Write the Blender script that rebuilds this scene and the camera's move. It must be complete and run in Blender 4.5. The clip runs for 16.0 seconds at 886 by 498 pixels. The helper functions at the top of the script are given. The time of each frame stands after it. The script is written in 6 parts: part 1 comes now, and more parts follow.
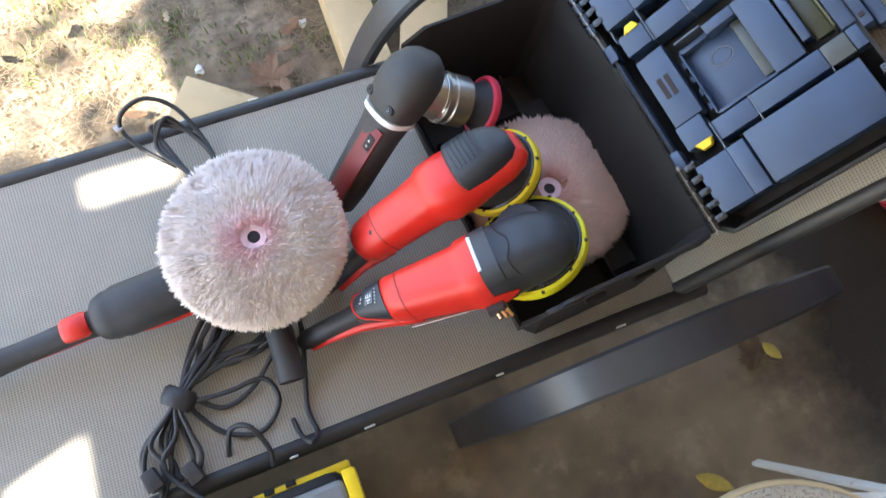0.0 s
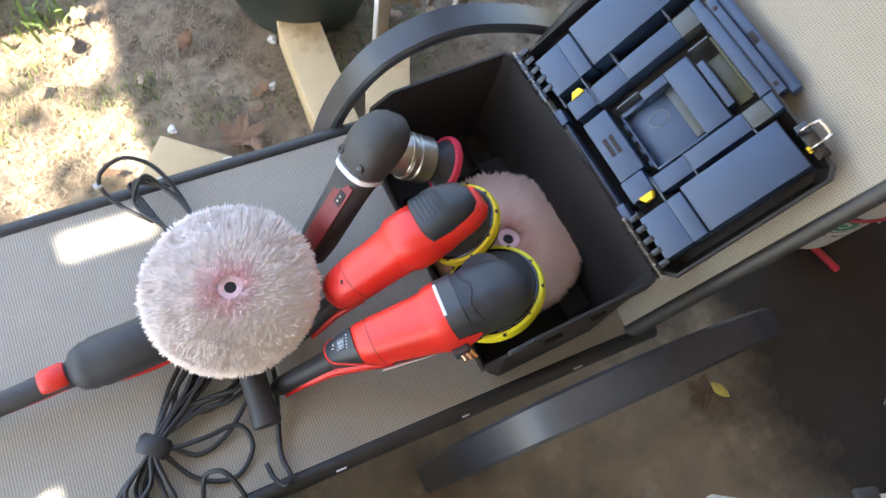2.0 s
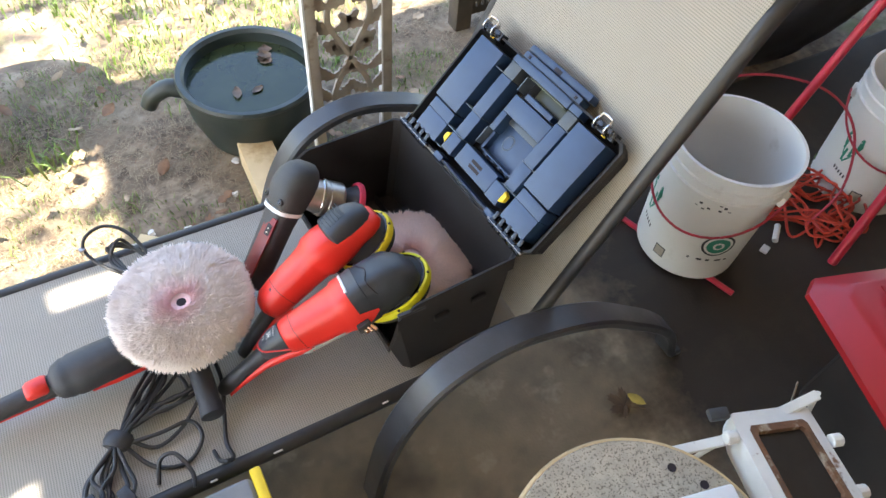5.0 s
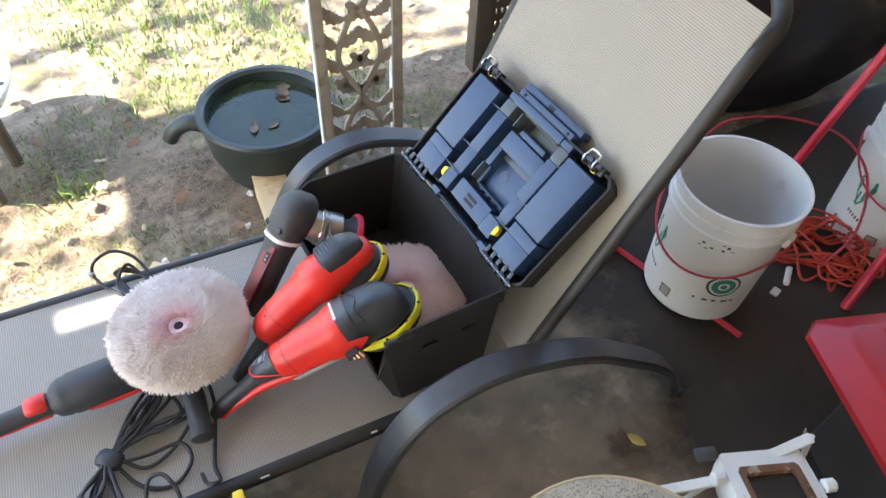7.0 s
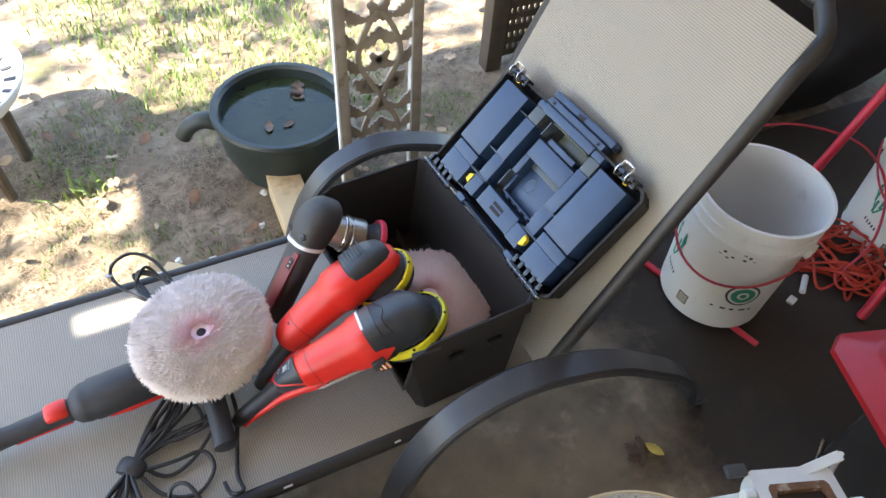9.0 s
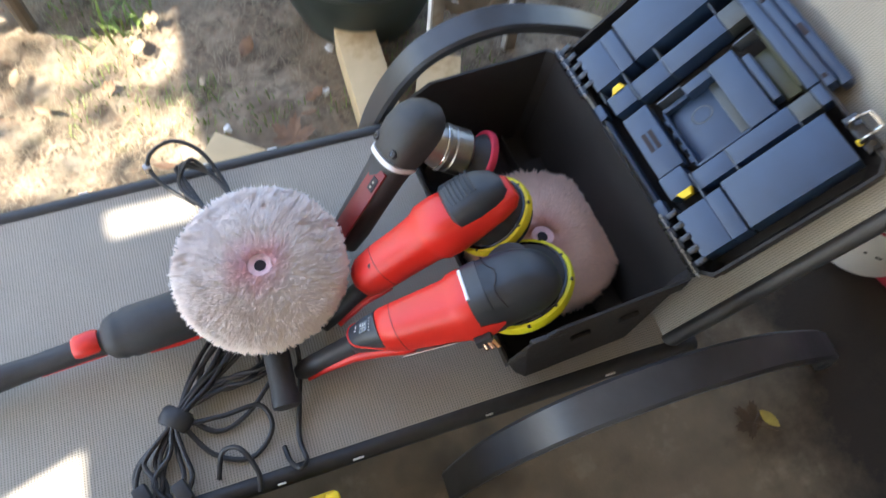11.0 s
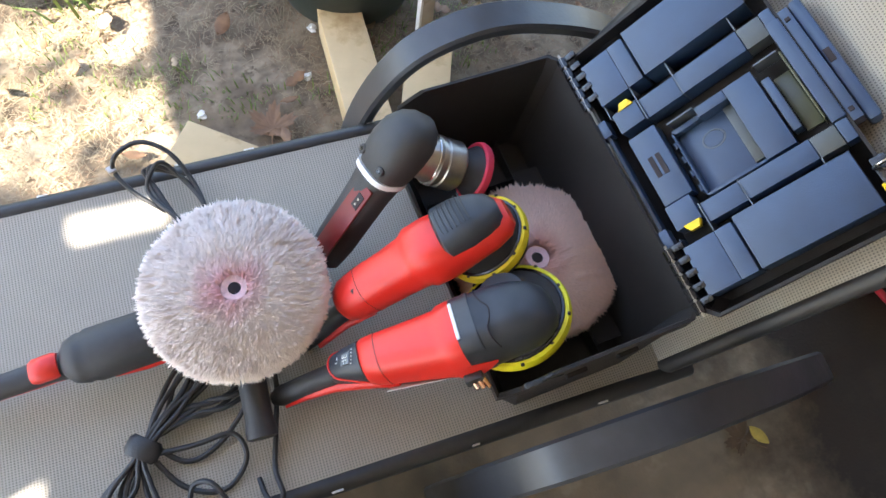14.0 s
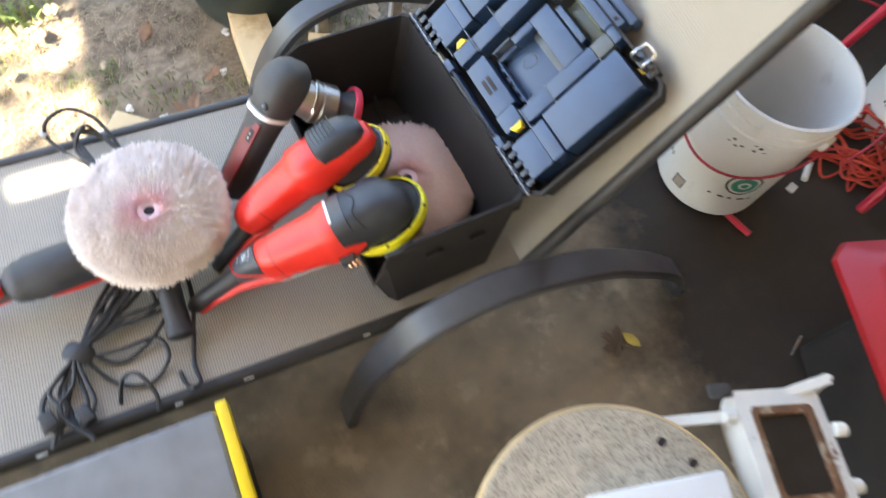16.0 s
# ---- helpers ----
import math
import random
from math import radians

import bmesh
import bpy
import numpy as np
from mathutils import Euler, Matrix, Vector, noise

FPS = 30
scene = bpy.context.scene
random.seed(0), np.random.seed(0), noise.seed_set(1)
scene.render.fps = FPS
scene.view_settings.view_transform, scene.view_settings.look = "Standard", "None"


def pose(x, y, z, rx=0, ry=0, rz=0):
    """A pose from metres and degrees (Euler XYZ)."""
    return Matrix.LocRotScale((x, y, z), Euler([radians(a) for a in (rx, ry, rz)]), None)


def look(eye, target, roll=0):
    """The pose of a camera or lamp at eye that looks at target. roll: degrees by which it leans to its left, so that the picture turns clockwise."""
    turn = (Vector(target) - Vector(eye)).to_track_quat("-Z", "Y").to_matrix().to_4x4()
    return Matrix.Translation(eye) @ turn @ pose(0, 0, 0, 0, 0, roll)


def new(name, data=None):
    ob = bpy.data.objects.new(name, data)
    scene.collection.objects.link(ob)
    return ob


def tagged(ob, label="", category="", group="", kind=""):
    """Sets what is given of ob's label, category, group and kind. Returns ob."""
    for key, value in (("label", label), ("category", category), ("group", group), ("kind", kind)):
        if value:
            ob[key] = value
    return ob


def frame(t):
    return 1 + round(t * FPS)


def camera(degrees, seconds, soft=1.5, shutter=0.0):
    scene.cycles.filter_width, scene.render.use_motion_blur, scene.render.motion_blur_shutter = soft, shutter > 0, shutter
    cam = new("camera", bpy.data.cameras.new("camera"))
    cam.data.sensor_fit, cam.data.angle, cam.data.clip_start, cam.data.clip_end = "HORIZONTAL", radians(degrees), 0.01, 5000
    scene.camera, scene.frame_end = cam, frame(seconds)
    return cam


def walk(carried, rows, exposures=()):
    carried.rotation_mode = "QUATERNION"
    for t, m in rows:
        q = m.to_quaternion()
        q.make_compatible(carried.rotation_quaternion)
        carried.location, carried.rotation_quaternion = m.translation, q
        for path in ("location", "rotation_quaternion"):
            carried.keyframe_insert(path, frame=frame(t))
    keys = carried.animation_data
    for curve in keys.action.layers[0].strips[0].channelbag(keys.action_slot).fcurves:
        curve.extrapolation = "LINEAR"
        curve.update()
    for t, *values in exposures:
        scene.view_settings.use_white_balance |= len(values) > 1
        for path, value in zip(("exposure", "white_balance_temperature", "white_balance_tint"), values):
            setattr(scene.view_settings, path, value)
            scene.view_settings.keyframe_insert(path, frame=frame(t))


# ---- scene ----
cam = camera(65.5, 16.0, shutter=0.5)
PATH = [
    (0, (0.2100, 0.2867, 1.2790), (0.5772, 0.7755, -0.6260), 15.90),
    (0.5, (0.2013, 0.2950, 1.2850), (0.6282, 0.8297, -0.5950), 18.50),
    (1, (0.2077, 0.3048, 1.2670), (0.6627, 0.8144, -0.6130), 21.50),
    (1.5, (0.2116, 0.3016, 1.2820), (0.7030, 0.8480, -0.5780), 20.50),
    (2, (0.1862, 0.2655, 1.3360), (0.7100, 0.8497, -0.5040), 19.80),
    (2.5, (0.1867, 0.1975, 1.3890), (0.7835, 0.9160, -0.3790), 14.00),
    (3, (0.2120, 0.0675, 1.4120), (0.8655, 0.9140, -0.2780), 13.10),
    (3.5, (0.2549, -0.0432, 1.4300), (0.9031, 0.8756, -0.2240), 7.20),
    (3.7, (0.2567, -0.0773, 1.4300), (0.8531, 0.8765, -0.2230), 4.90),
    (5.8, (0.1503, -0.1674, 1.4310), (0.8848, 0.8683, -0.1140), 8.10),
    (6, (0.1928, -0.1810, 1.4360), (0.9453, 0.8521, -0.1030), 8.10),
    (6.5, (0.2507, -0.2131, 1.4420), (0.9751, 0.8730, -0.0740), 6.70),
    (7, (0.2382, -0.1997, 1.4360), (0.8559, 0.9514, -0.0780), 3.60),
    (7.5, (0.2172, -0.1719, 1.4410), (0.8689, 0.9529, -0.0790), 5.80),
    (8, (0.2051, -0.1744, 1.4440), (0.9080, 0.8985, -0.0900), 7.70),
    (8.2, (0.2036, -0.1594, 1.4450), (0.8939, 0.9250, -0.0870), 7.40),
    (10.3, (0.1986, -0.1322, 1.4160), (0.7505, 1.0243, -0.1190), 3.40),
    (10.5, (0.2001, -0.0642, 1.3890), (0.7477, 1.0575, -0.1740), 5.70),
    (11, (0.2124, 0.1875, 1.3020), (0.6003, 0.9418, -0.5100), 9.30),
    (11.5, (0.2329, 0.2818, 1.2650), (0.5868, 0.9003, -0.6030), 13.20),
    (12, (0.2426, 0.3015, 1.2690), (0.6347, 0.9235, -0.5910), 16.10),
    (12.5, (0.2337, 0.3048, 1.2730), (0.6427, 0.9242, -0.5850), 17.30),
    (13, (0.2216, 0.3033, 1.2780), (0.6434, 0.9152, -0.5790), 18.30),
    (13.5, (0.2235, 0.3002, 1.2760), (0.6381, 0.9074, -0.5840), 17.50),
    (14, (0.2374, 0.2967, 1.2770), (0.6466, 0.9201, -0.5790), 16.20),
    (14.5, (0.2463, 0.2934, 1.2800), (0.6621, 0.9335, -0.5680), 15.30),
    (15, (0.2431, 0.2885, 1.2850), (0.6641, 0.9334, -0.5610), 14.80),
    (15.5, (0.2502, 0.2092, 1.3190), (0.7334, 0.8578, -0.5110), 15.20),
    (15.7, (0.2647, 0.1406, 1.3370), (0.7808, 0.8151, -0.4740), 13.00),
    (16, (0.2643, -0.0065, 1.3890), (0.7971, 0.7124, -0.4000), 14.50),
]
walk(cam, [(t, look(eye, target, roll)) for t, eye, target, roll in PATH], [(0, 2.75, 6700, 11), (2, 2.80, 6750, 11), (3, 2.90, 7050, 11), (6, 2.80, 6700, 11), (8, 2.75, 6600, 11), (10.5, 2.48, 6600, 11), (11, 2.48, 6550, 11), (12, 2.70, 6500, 11), (15, 2.72, 6700, 11), (15.5, 2.85, 6800, 11), (16, 3.15, 7150, 11)])

# ---- light ----
SUN_FROM = Vector((-0.80, -0.25, 1.00)).normalized()
world = bpy.data.worlds.new("sky")
scene.world = world
world.use_nodes = True
wn = world.node_tree
sky = wn.nodes.new("ShaderNodeTexSky")
sky.sky_type, sky.sun_disc = "NISHITA", False
sky.sun_elevation = math.asin(SUN_FROM.z)
sky.sun_rotation = math.atan2(SUN_FROM.x, SUN_FROM.y)
wn.links.new(sky.outputs[0], wn.nodes["Background"].inputs[0])
wn.nodes["Background"].inputs[1].default_value = 0.15
sun = new("sun", bpy.data.lights.new("sun", "SUN"))
sun.data.energy, sun.data.angle, sun.data.color = 5.0, radians(0.55), (1.0, 0.95, 0.86)
sun.matrix_world = look(SUN_FROM * 20, (0, 0, 0))


# ---- materials ----
def material(name, color, rough=0.6, metal=0.0, vary=0.25, scale=30.0, bump=0.2, bump_scale=None, second=None, spec=0.5, coat=0.0):
    """Noise-broken paint, plastic, metal, wood or soil: two scales of colour, one of relief."""
    m = bpy.data.materials.new(name)
    m.use_nodes = True
    nt = m.node_tree
    b = nt.nodes["Principled BSDF"]
    tc = nt.nodes.new("ShaderNodeTexCoord")
    big = nt.nodes.new("ShaderNodeTexNoise")
    big.inputs["Scale"].default_value, big.inputs["Detail"].default_value = scale * 0.15, 3
    fine = nt.nodes.new("ShaderNodeTexNoise")
    fine.inputs["Scale"].default_value, fine.inputs["Detail"].default_value = scale, 6
    nt.links.new(tc.outputs["Object"], big.inputs["Vector"])
    nt.links.new(tc.outputs["Object"], fine.inputs["Vector"])
    add = nt.nodes.new("ShaderNodeMath")
    add.operation = "ADD"
    nt.links.new(big.outputs[0], add.inputs[0])
    nt.links.new(fine.outputs[0], add.inputs[1])
    ramp = nt.nodes.new("ShaderNodeMapRange")
    ramp.inputs["From Min"].default_value, ramp.inputs["From Max"].default_value = 0.65, 1.35
    nt.links.new(add.outputs[0], ramp.inputs[0])
    mix = nt.nodes.new("ShaderNodeMix")
    mix.data_type = "RGBA"
    lo = second or tuple(c * (1 - vary) for c in color)
    hi = tuple(min(1.0, c * (1 + vary * 0.6)) for c in color)
    mix.inputs[6].default_value, mix.inputs[7].default_value = (*lo, 1), (*hi, 1)
    nt.links.new(ramp.outputs[0], mix.inputs[0])
    nt.links.new(mix.outputs[2], b.inputs["Base Color"])
    rr = nt.nodes.new("ShaderNodeMapRange")
    rr.inputs["To Min"].default_value, rr.inputs["To Max"].default_value = max(0.02, rough - 0.08), min(1, rough + 0.1)
    nt.links.new(fine.outputs[0], rr.inputs[0])
    nt.links.new(rr.outputs[0], b.inputs["Roughness"])
    b.inputs["Metallic"].default_value = metal
    b.inputs["Specular IOR Level"].default_value = spec
    b.inputs["Coat Weight"].default_value = coat
    if bump:
        bn = nt.nodes.new("ShaderNodeTexNoise")
        bn.inputs["Scale"].default_value, bn.inputs["Detail"].default_value = bump_scale or scale * 4, 4
        nt.links.new(tc.outputs["Object"], bn.inputs["Vector"])
        bp = nt.nodes.new("ShaderNodeBump")
        bp.inputs["Strength"].default_value, bp.inputs["Distance"].default_value = bump, 0.002
        nt.links.new(bn.outputs[0], bp.inputs["Height"])
        nt.links.new(bp.outputs[0], b.inputs["Normal"])
    return m


def node(m, kind, **values):
    n = m.node_tree.nodes.new(kind)
    for key, value in values.items():
        n.inputs[key].default_value = value
    return n


def stained(m, color, lo, hi, scale, detail=4.0):
    """Lays large irregular stains of another colour over a material."""
    nt = m.node_tree
    b = nt.nodes["Principled BSDF"]
    old = b.inputs["Base Color"].links[0].from_socket
    tc = nt.nodes.new("ShaderNodeTexCoord")
    n = node(m, "ShaderNodeTexNoise", Scale=scale, Detail=detail, Roughness=0.65)
    nt.links.new(tc.outputs["Object"], n.inputs["Vector"])
    r = nt.nodes.new("ShaderNodeMapRange")
    r.inputs["From Min"].default_value, r.inputs["From Max"].default_value = lo, hi
    nt.links.new(n.outputs[0], r.inputs[0])
    mix = nt.nodes.new("ShaderNodeMix")
    mix.data_type = "RGBA"
    nt.links.new(r.outputs[0], mix.inputs[0])
    nt.links.new(old, mix.inputs[6])
    mix.inputs[7].default_value = (*color, 1)
    nt.links.new(mix.outputs[2], b.inputs["Base Color"])
    return m


def weave(name, light, dark, pitch):
    """Woven sling fabric: two sets of yarns with small holes between."""
    m = material(name, light, 0.55, vary=0.1, scale=9, bump=0)
    nt = m.node_tree
    b = nt.nodes["Principled BSDF"]
    old = b.inputs["Base Color"].links[0].from_socket
    tc = nt.nodes.new("ShaderNodeTexCoord")
    waves = []
    for axis in ("X", "Y"):
        w = node(m, "ShaderNodeTexWave", Scale=0.314 / pitch * (0.85 if axis == "X" else 1.0), Distortion=0.0)
        w.bands_direction = axis
        nt.links.new(tc.outputs["UV"], w.inputs["Vector"])
        waves.append(w)
    low = nt.nodes.new("ShaderNodeMath")
    low.operation = "MULTIPLY"
    nt.links.new(waves[0].outputs["Fac"], low.inputs[0])
    nt.links.new(waves[1].outputs["Fac"], low.inputs[1])
    r = nt.nodes.new("ShaderNodeMapRange")
    r.inputs["From Min"].default_value, r.inputs["From Max"].default_value = 0.25, 0.75
    nt.links.new(low.outputs[0], r.inputs[0])
    mix = nt.nodes.new("ShaderNodeMix")
    mix.data_type = "RGBA"
    nt.links.new(r.outputs[0], mix.inputs[0])
    nt.links.new(old, mix.inputs[6])
    mix.inputs[7].default_value = (*dark, 1)
    nt.links.new(mix.outputs[2], b.inputs["Base Color"])
    bp = nt.nodes.new("ShaderNodeBump")
    bp.inputs["Strength"].default_value, bp.inputs["Distance"].default_value = 0.5, 0.0008
    bp.invert = True
    nt.links.new(low.outputs[0], bp.inputs["Height"])
    nt.links.new(bp.outputs[0], b.inputs["Normal"])
    return m


def wool(name, base, centre, radius):
    """Pad pile: pale fibres, dyed towards the hub."""
    m = material(name, base, 0.95, vary=0.09, scale=160, bump=0, spec=0.1)
    nt = m.node_tree
    b = nt.nodes["Principled BSDF"]
    old = b.inputs["Base Color"].links[0].from_socket
    tc = nt.nodes.new("ShaderNodeTexCoord")
    flat = nt.nodes.new("ShaderNodeVectorMath")
    flat.operation = "MULTIPLY"
    flat.inputs[1].default_value = (1, 1, 0)
    nt.links.new(tc.outputs["Object"], flat.inputs[0])
    ln = nt.nodes.new("ShaderNodeVectorMath")
    ln.operation = "LENGTH"
    nt.links.new(flat.outputs[0], ln.inputs[0])
    n = node(m, "ShaderNodeTexNoise", Scale=28.0, Detail=3.0)
    nt.links.new(tc.outputs["Object"], n.inputs["Vector"])
    sm = nt.nodes.new("ShaderNodeMath")
    sm.operation = "MULTIPLY_ADD"
    sm.inputs[1].default_value, sm.inputs[2].default_value = 0.05, -0.025
    nt.links.new(n.outputs[0], sm.inputs[0])
    ad = nt.nodes.new("ShaderNodeMath")
    ad.operation = "ADD"
    nt.links.new(ln.outputs["Value"], ad.inputs[0])
    nt.links.new(sm.outputs[0], ad.inputs[1])
    r = nt.nodes.new("ShaderNodeMapRange")
    r.inputs["From Min"].default_value, r.inputs["From Max"].default_value = radius * 0.10, radius * 0.50
    r.inputs["To Min"].default_value, r.inputs["To Max"].default_value = 0.85, 0.0
    nt.links.new(ad.outputs[0], r.inputs[0])
    mix = nt.nodes.new("ShaderNodeMix")
    mix.data_type = "RGBA"
    nt.links.new(r.outputs[0], mix.inputs[0])
    nt.links.new(old, mix.inputs[6])
    mix.inputs[7].default_value = (*centre, 1)
    nt.links.new(mix.outputs[2], b.inputs["Base Color"])
    b.inputs["Specular IOR Level"].default_value = 0.0
    # soft pile: fibres shade partly with the round form under them
    sc = nt.nodes.new("ShaderNodeVectorMath")
    sc.operation = "MULTIPLY_ADD"
    sc.inputs[1].default_value = (5.0, 5.0, 6.0)
    sc.inputs[2].default_value = (0, 0, 0.7)
    nt.links.new(tc.outputs["Object"], sc.inputs[0])
    vt = nt.nodes.new("ShaderNodeVectorTransform")
    vt.vector_type, vt.convert_from, vt.convert_to = "NORMAL", "OBJECT", "WORLD"
    nt.links.new(sc.outputs[0], vt.inputs[0])
    geo = nt.nodes.new("ShaderNodeNewGeometry")
    both = nt.nodes.new("ShaderNodeVectorMath")
    both.operation = "MULTIPLY_ADD"
    both.inputs[1].default_value = (0.26, 0.26, 0.26)
    nt.links.new(geo.outputs["Normal"], both.inputs[0])
    nt.links.new(vt.outputs[0], both.inputs[2])
    nrm = nt.nodes.new("ShaderNodeVectorMath")
    nrm.operation = "NORMALIZE"
    nt.links.new(both.outputs[0], nrm.inputs[0])
    nt.links.new(nrm.outputs[0], b.inputs["Normal"])
    b.inputs["Sheen Weight"].default_value, b.inputs["Sheen Roughness"].default_value = 0.6, 0.5
    b.inputs["Sheen Tint"].default_value = (1.0, 0.9, 0.86, 1)
    return m


concrete = stained(stained(material("concrete", (0.25, 0.188, 0.120), 0.85, vary=0.35, scale=14, bump=0.5, bump_scale=160), (0.10, 0.08, 0.055), 0.5, 0.66, 2.6), (0.34, 0.275, 0.19), 0.56, 0.7, 7.0)


def dark_spread(m):
    """Blackens the slab past an uneven line in x."""
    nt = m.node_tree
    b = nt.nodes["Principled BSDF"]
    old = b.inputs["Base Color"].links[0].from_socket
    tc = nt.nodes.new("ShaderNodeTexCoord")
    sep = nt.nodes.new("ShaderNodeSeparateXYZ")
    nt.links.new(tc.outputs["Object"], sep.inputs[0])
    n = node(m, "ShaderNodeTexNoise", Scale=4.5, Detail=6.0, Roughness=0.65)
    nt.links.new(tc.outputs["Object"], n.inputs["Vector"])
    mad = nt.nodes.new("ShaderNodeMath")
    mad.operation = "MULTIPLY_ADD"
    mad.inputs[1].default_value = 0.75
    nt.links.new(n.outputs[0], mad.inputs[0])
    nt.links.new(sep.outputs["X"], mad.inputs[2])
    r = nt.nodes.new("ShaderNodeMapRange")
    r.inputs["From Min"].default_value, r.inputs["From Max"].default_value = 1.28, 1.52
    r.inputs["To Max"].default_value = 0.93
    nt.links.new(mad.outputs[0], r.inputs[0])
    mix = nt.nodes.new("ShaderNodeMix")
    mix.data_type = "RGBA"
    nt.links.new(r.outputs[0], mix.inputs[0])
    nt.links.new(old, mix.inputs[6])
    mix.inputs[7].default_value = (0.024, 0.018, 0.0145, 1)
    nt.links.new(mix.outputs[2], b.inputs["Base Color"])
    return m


dark_spread(concrete)
soil = stained(stained(stained(material("soil", (0.20, 0.15, 0.10), 0.95, vary=0.6, scale=34, bump=1.0, bump_scale=60), (0.38, 0.31, 0.22), 0.5, 0.66, 7.0), (0.11, 0.115, 0.045), 0.56, 0.70, 3.1, 6.0), (0.09, 0.065, 0.04), 0.58, 0.66, 19.0)
grass_green = material("grass_blade", (0.13, 0.24, 0.035), 0.6, vary=0.3, scale=3, bump=0, second=(0.20, 0.23, 0.07))
straw = material("dry_straw", (0.33, 0.265, 0.17), 0.8, vary=0.5, scale=8, bump=0)
dead_leaf = material("dead_leaf", (0.27, 0.155, 0.085), 0.7, vary=0.45, scale=40, bump=0.3)
wet_leaf = material("wet_leaf", (0.13, 0.08, 0.042), 0.5, vary=0.5, scale=40, bump=0.3)
pale_leaf = material("pale_leaf", (0.42, 0.31, 0.19), 0.75, vary=0.4, scale=40, bump=0.3)
yellow_leaf = material("yellow_leaf", (0.62, 0.47, 0.10), 0.6, vary=0.3, scale=60, bump=0.3)
plaster = material("plaster", (0.66, 0.63, 0.58), 0.9, vary=0.15, scale=10, bump=0.3)
dark_wall = material("dark_wall", (0.10, 0.075, 0.055), 0.85, vary=0.3, scale=8, bump=0.3)
tan_wall = material("tan_wall", (0.30, 0.21, 0.135), 0.85, vary=0.2, scale=6, bump=0.3)
soffit = material("soffit_paint", (0.74, 0.73, 0.70), 0.8, vary=0.12, scale=5, bump=0.2)
sling_cloth = weave("sling_cloth", (0.375, 0.338, 0.28), (0.15, 0.132, 0.106), 0.0036)
powder_black = material("powder_coat", (0.030, 0.029, 0.029), 0.45, vary=0.3, scale=60, bump=0.15)
bronze_black = material("bronze_paint", (0.045, 0.046, 0.05), 0.35, vary=0.25, scale=40, bump=0.1)
box_black = material("black_plastic", (0.027, 0.024, 0.023), 0.55, vary=0.35, scale=50, bump=0.25, bump_scale=600, spec=0.3)
# black tray plastic with the sky's blue sheen put into its base colour
lid_sky_blue = material("tray_sky_sheen", (0.022, 0.050, 0.112), 0.42, vary=0.25, scale=30, bump=0.12, bump_scale=700, spec=0.7)
gloss_black = material("glossy_black", (0.016, 0.016, 0.018), 0.16, vary=0.3, scale=60, bump=0.1, bump_scale=300, spec=0.6)
tray_edge = material("worn_tray_edge", (0.10, 0.12, 0.15), 0.35, vary=0.3, scale=60, bump=0.1, spec=0.6)
smoke_window = material("smoke_window", (0.075, 0.085, 0.085), 0.3, vary=0.2, scale=30, bump=0)
olive_window = material("olive_window", (0.10, 0.10, 0.05), 0.3, vary=0.2, scale=30, bump=0)
rubber = material("soft_rubber", (0.036, 0.036, 0.039), 0.55, vary=0.3, scale=70, bump=0.2, bump_scale=900)
rubber_grey = material("grey_rubber", (0.045, 0.045, 0.046), 0.55, vary=0.3, scale=70, bump=0.2, bump_scale=900)
red_plastic = material("red_plastic", (0.72, 0.028, 0.018), 0.38, vary=0.1, scale=25, bump=0.08, bump_scale=500)
dark_red = material("dark_red_plastic", (0.19, 0.012, 0.012), 0.45, vary=0.2, scale=40, bump=0.1)
ring_yellow = material("yellow_foam", (0.80, 0.62, 0.02), 0.6, vary=0.12, scale=80, bump=0.2)
ring_lemon = material("lemon_foam", (0.78, 0.70, 0.015), 0.5, vary=0.12, scale=80, bump=0.2)
head_rubber = material("head_rubber", (0.036, 0.040, 0.048), 0.42, vary=0.25, scale=60, bump=0.15, bump_scale=900)
case_grey = material("grey_plastic", (0.22, 0.22, 0.225), 0.42, vary=0.18, scale=25, bump=0.12)
lid_yellow = material("yellow_plastic", (0.85, 0.58, 0.01), 0.4, vary=0.1, scale=60, bump=0.1)
ring_pink = material("pink_foam", (0.62, 0.03, 0.07), 0.6, vary=0.15, scale=80, bump=0.2)
chrome = material("bright_metal", (0.75, 0.74, 0.72), 0.18, metal=1.0, vary=0.1, scale=60, bump=0.05)
alloy = material("cast_alloy", (0.42, 0.38, 0.33), 0.36, metal=1.0, vary=0.2, scale=80, bump=0.1)
copper = material("copper", (0.72, 0.38, 0.2), 0.25, metal=1.0, vary=0.2, scale=80, bump=0.1)
silver_tape = material("silver_trim", (0.75, 0.75, 0.76), 0.3, vary=0.06, scale=50, bump=0)
label_white = material("label_white", (0.72, 0.70, 0.66), 0.5, vary=0.1, scale=90, bump=0)
display_grey = material("display_grey", (0.16, 0.17, 0.18), 0.25, vary=0.2, scale=90, bump=0)
worn_label = material("worn_label", (0.50, 0.47, 0.43), 0.5, vary=0.25, scale=90, bump=0)
wool_main = wool("wool_pile", (0.98, 0.83, 0.745), (0.90, 0.40, 0.46), 0.115)
wool_second = wool("wool_pile_worn", (0.88, 0.62, 0.53), (0.62, 0.24, 0.21), 0.11)
hub_cloth = material("hub_cloth", (0.86, 0.58, 0.60), 0.9, vary=0.15, scale=150, bump=0.3)
bore_black = material("bore", (0.02, 0.012, 0.015), 0.7, vary=0.2, scale=50, bump=0)
cord_black = material("cord_rubber", (0.032, 0.032, 0.033), 0.45, vary=0.3, scale=90, bump=0.1)
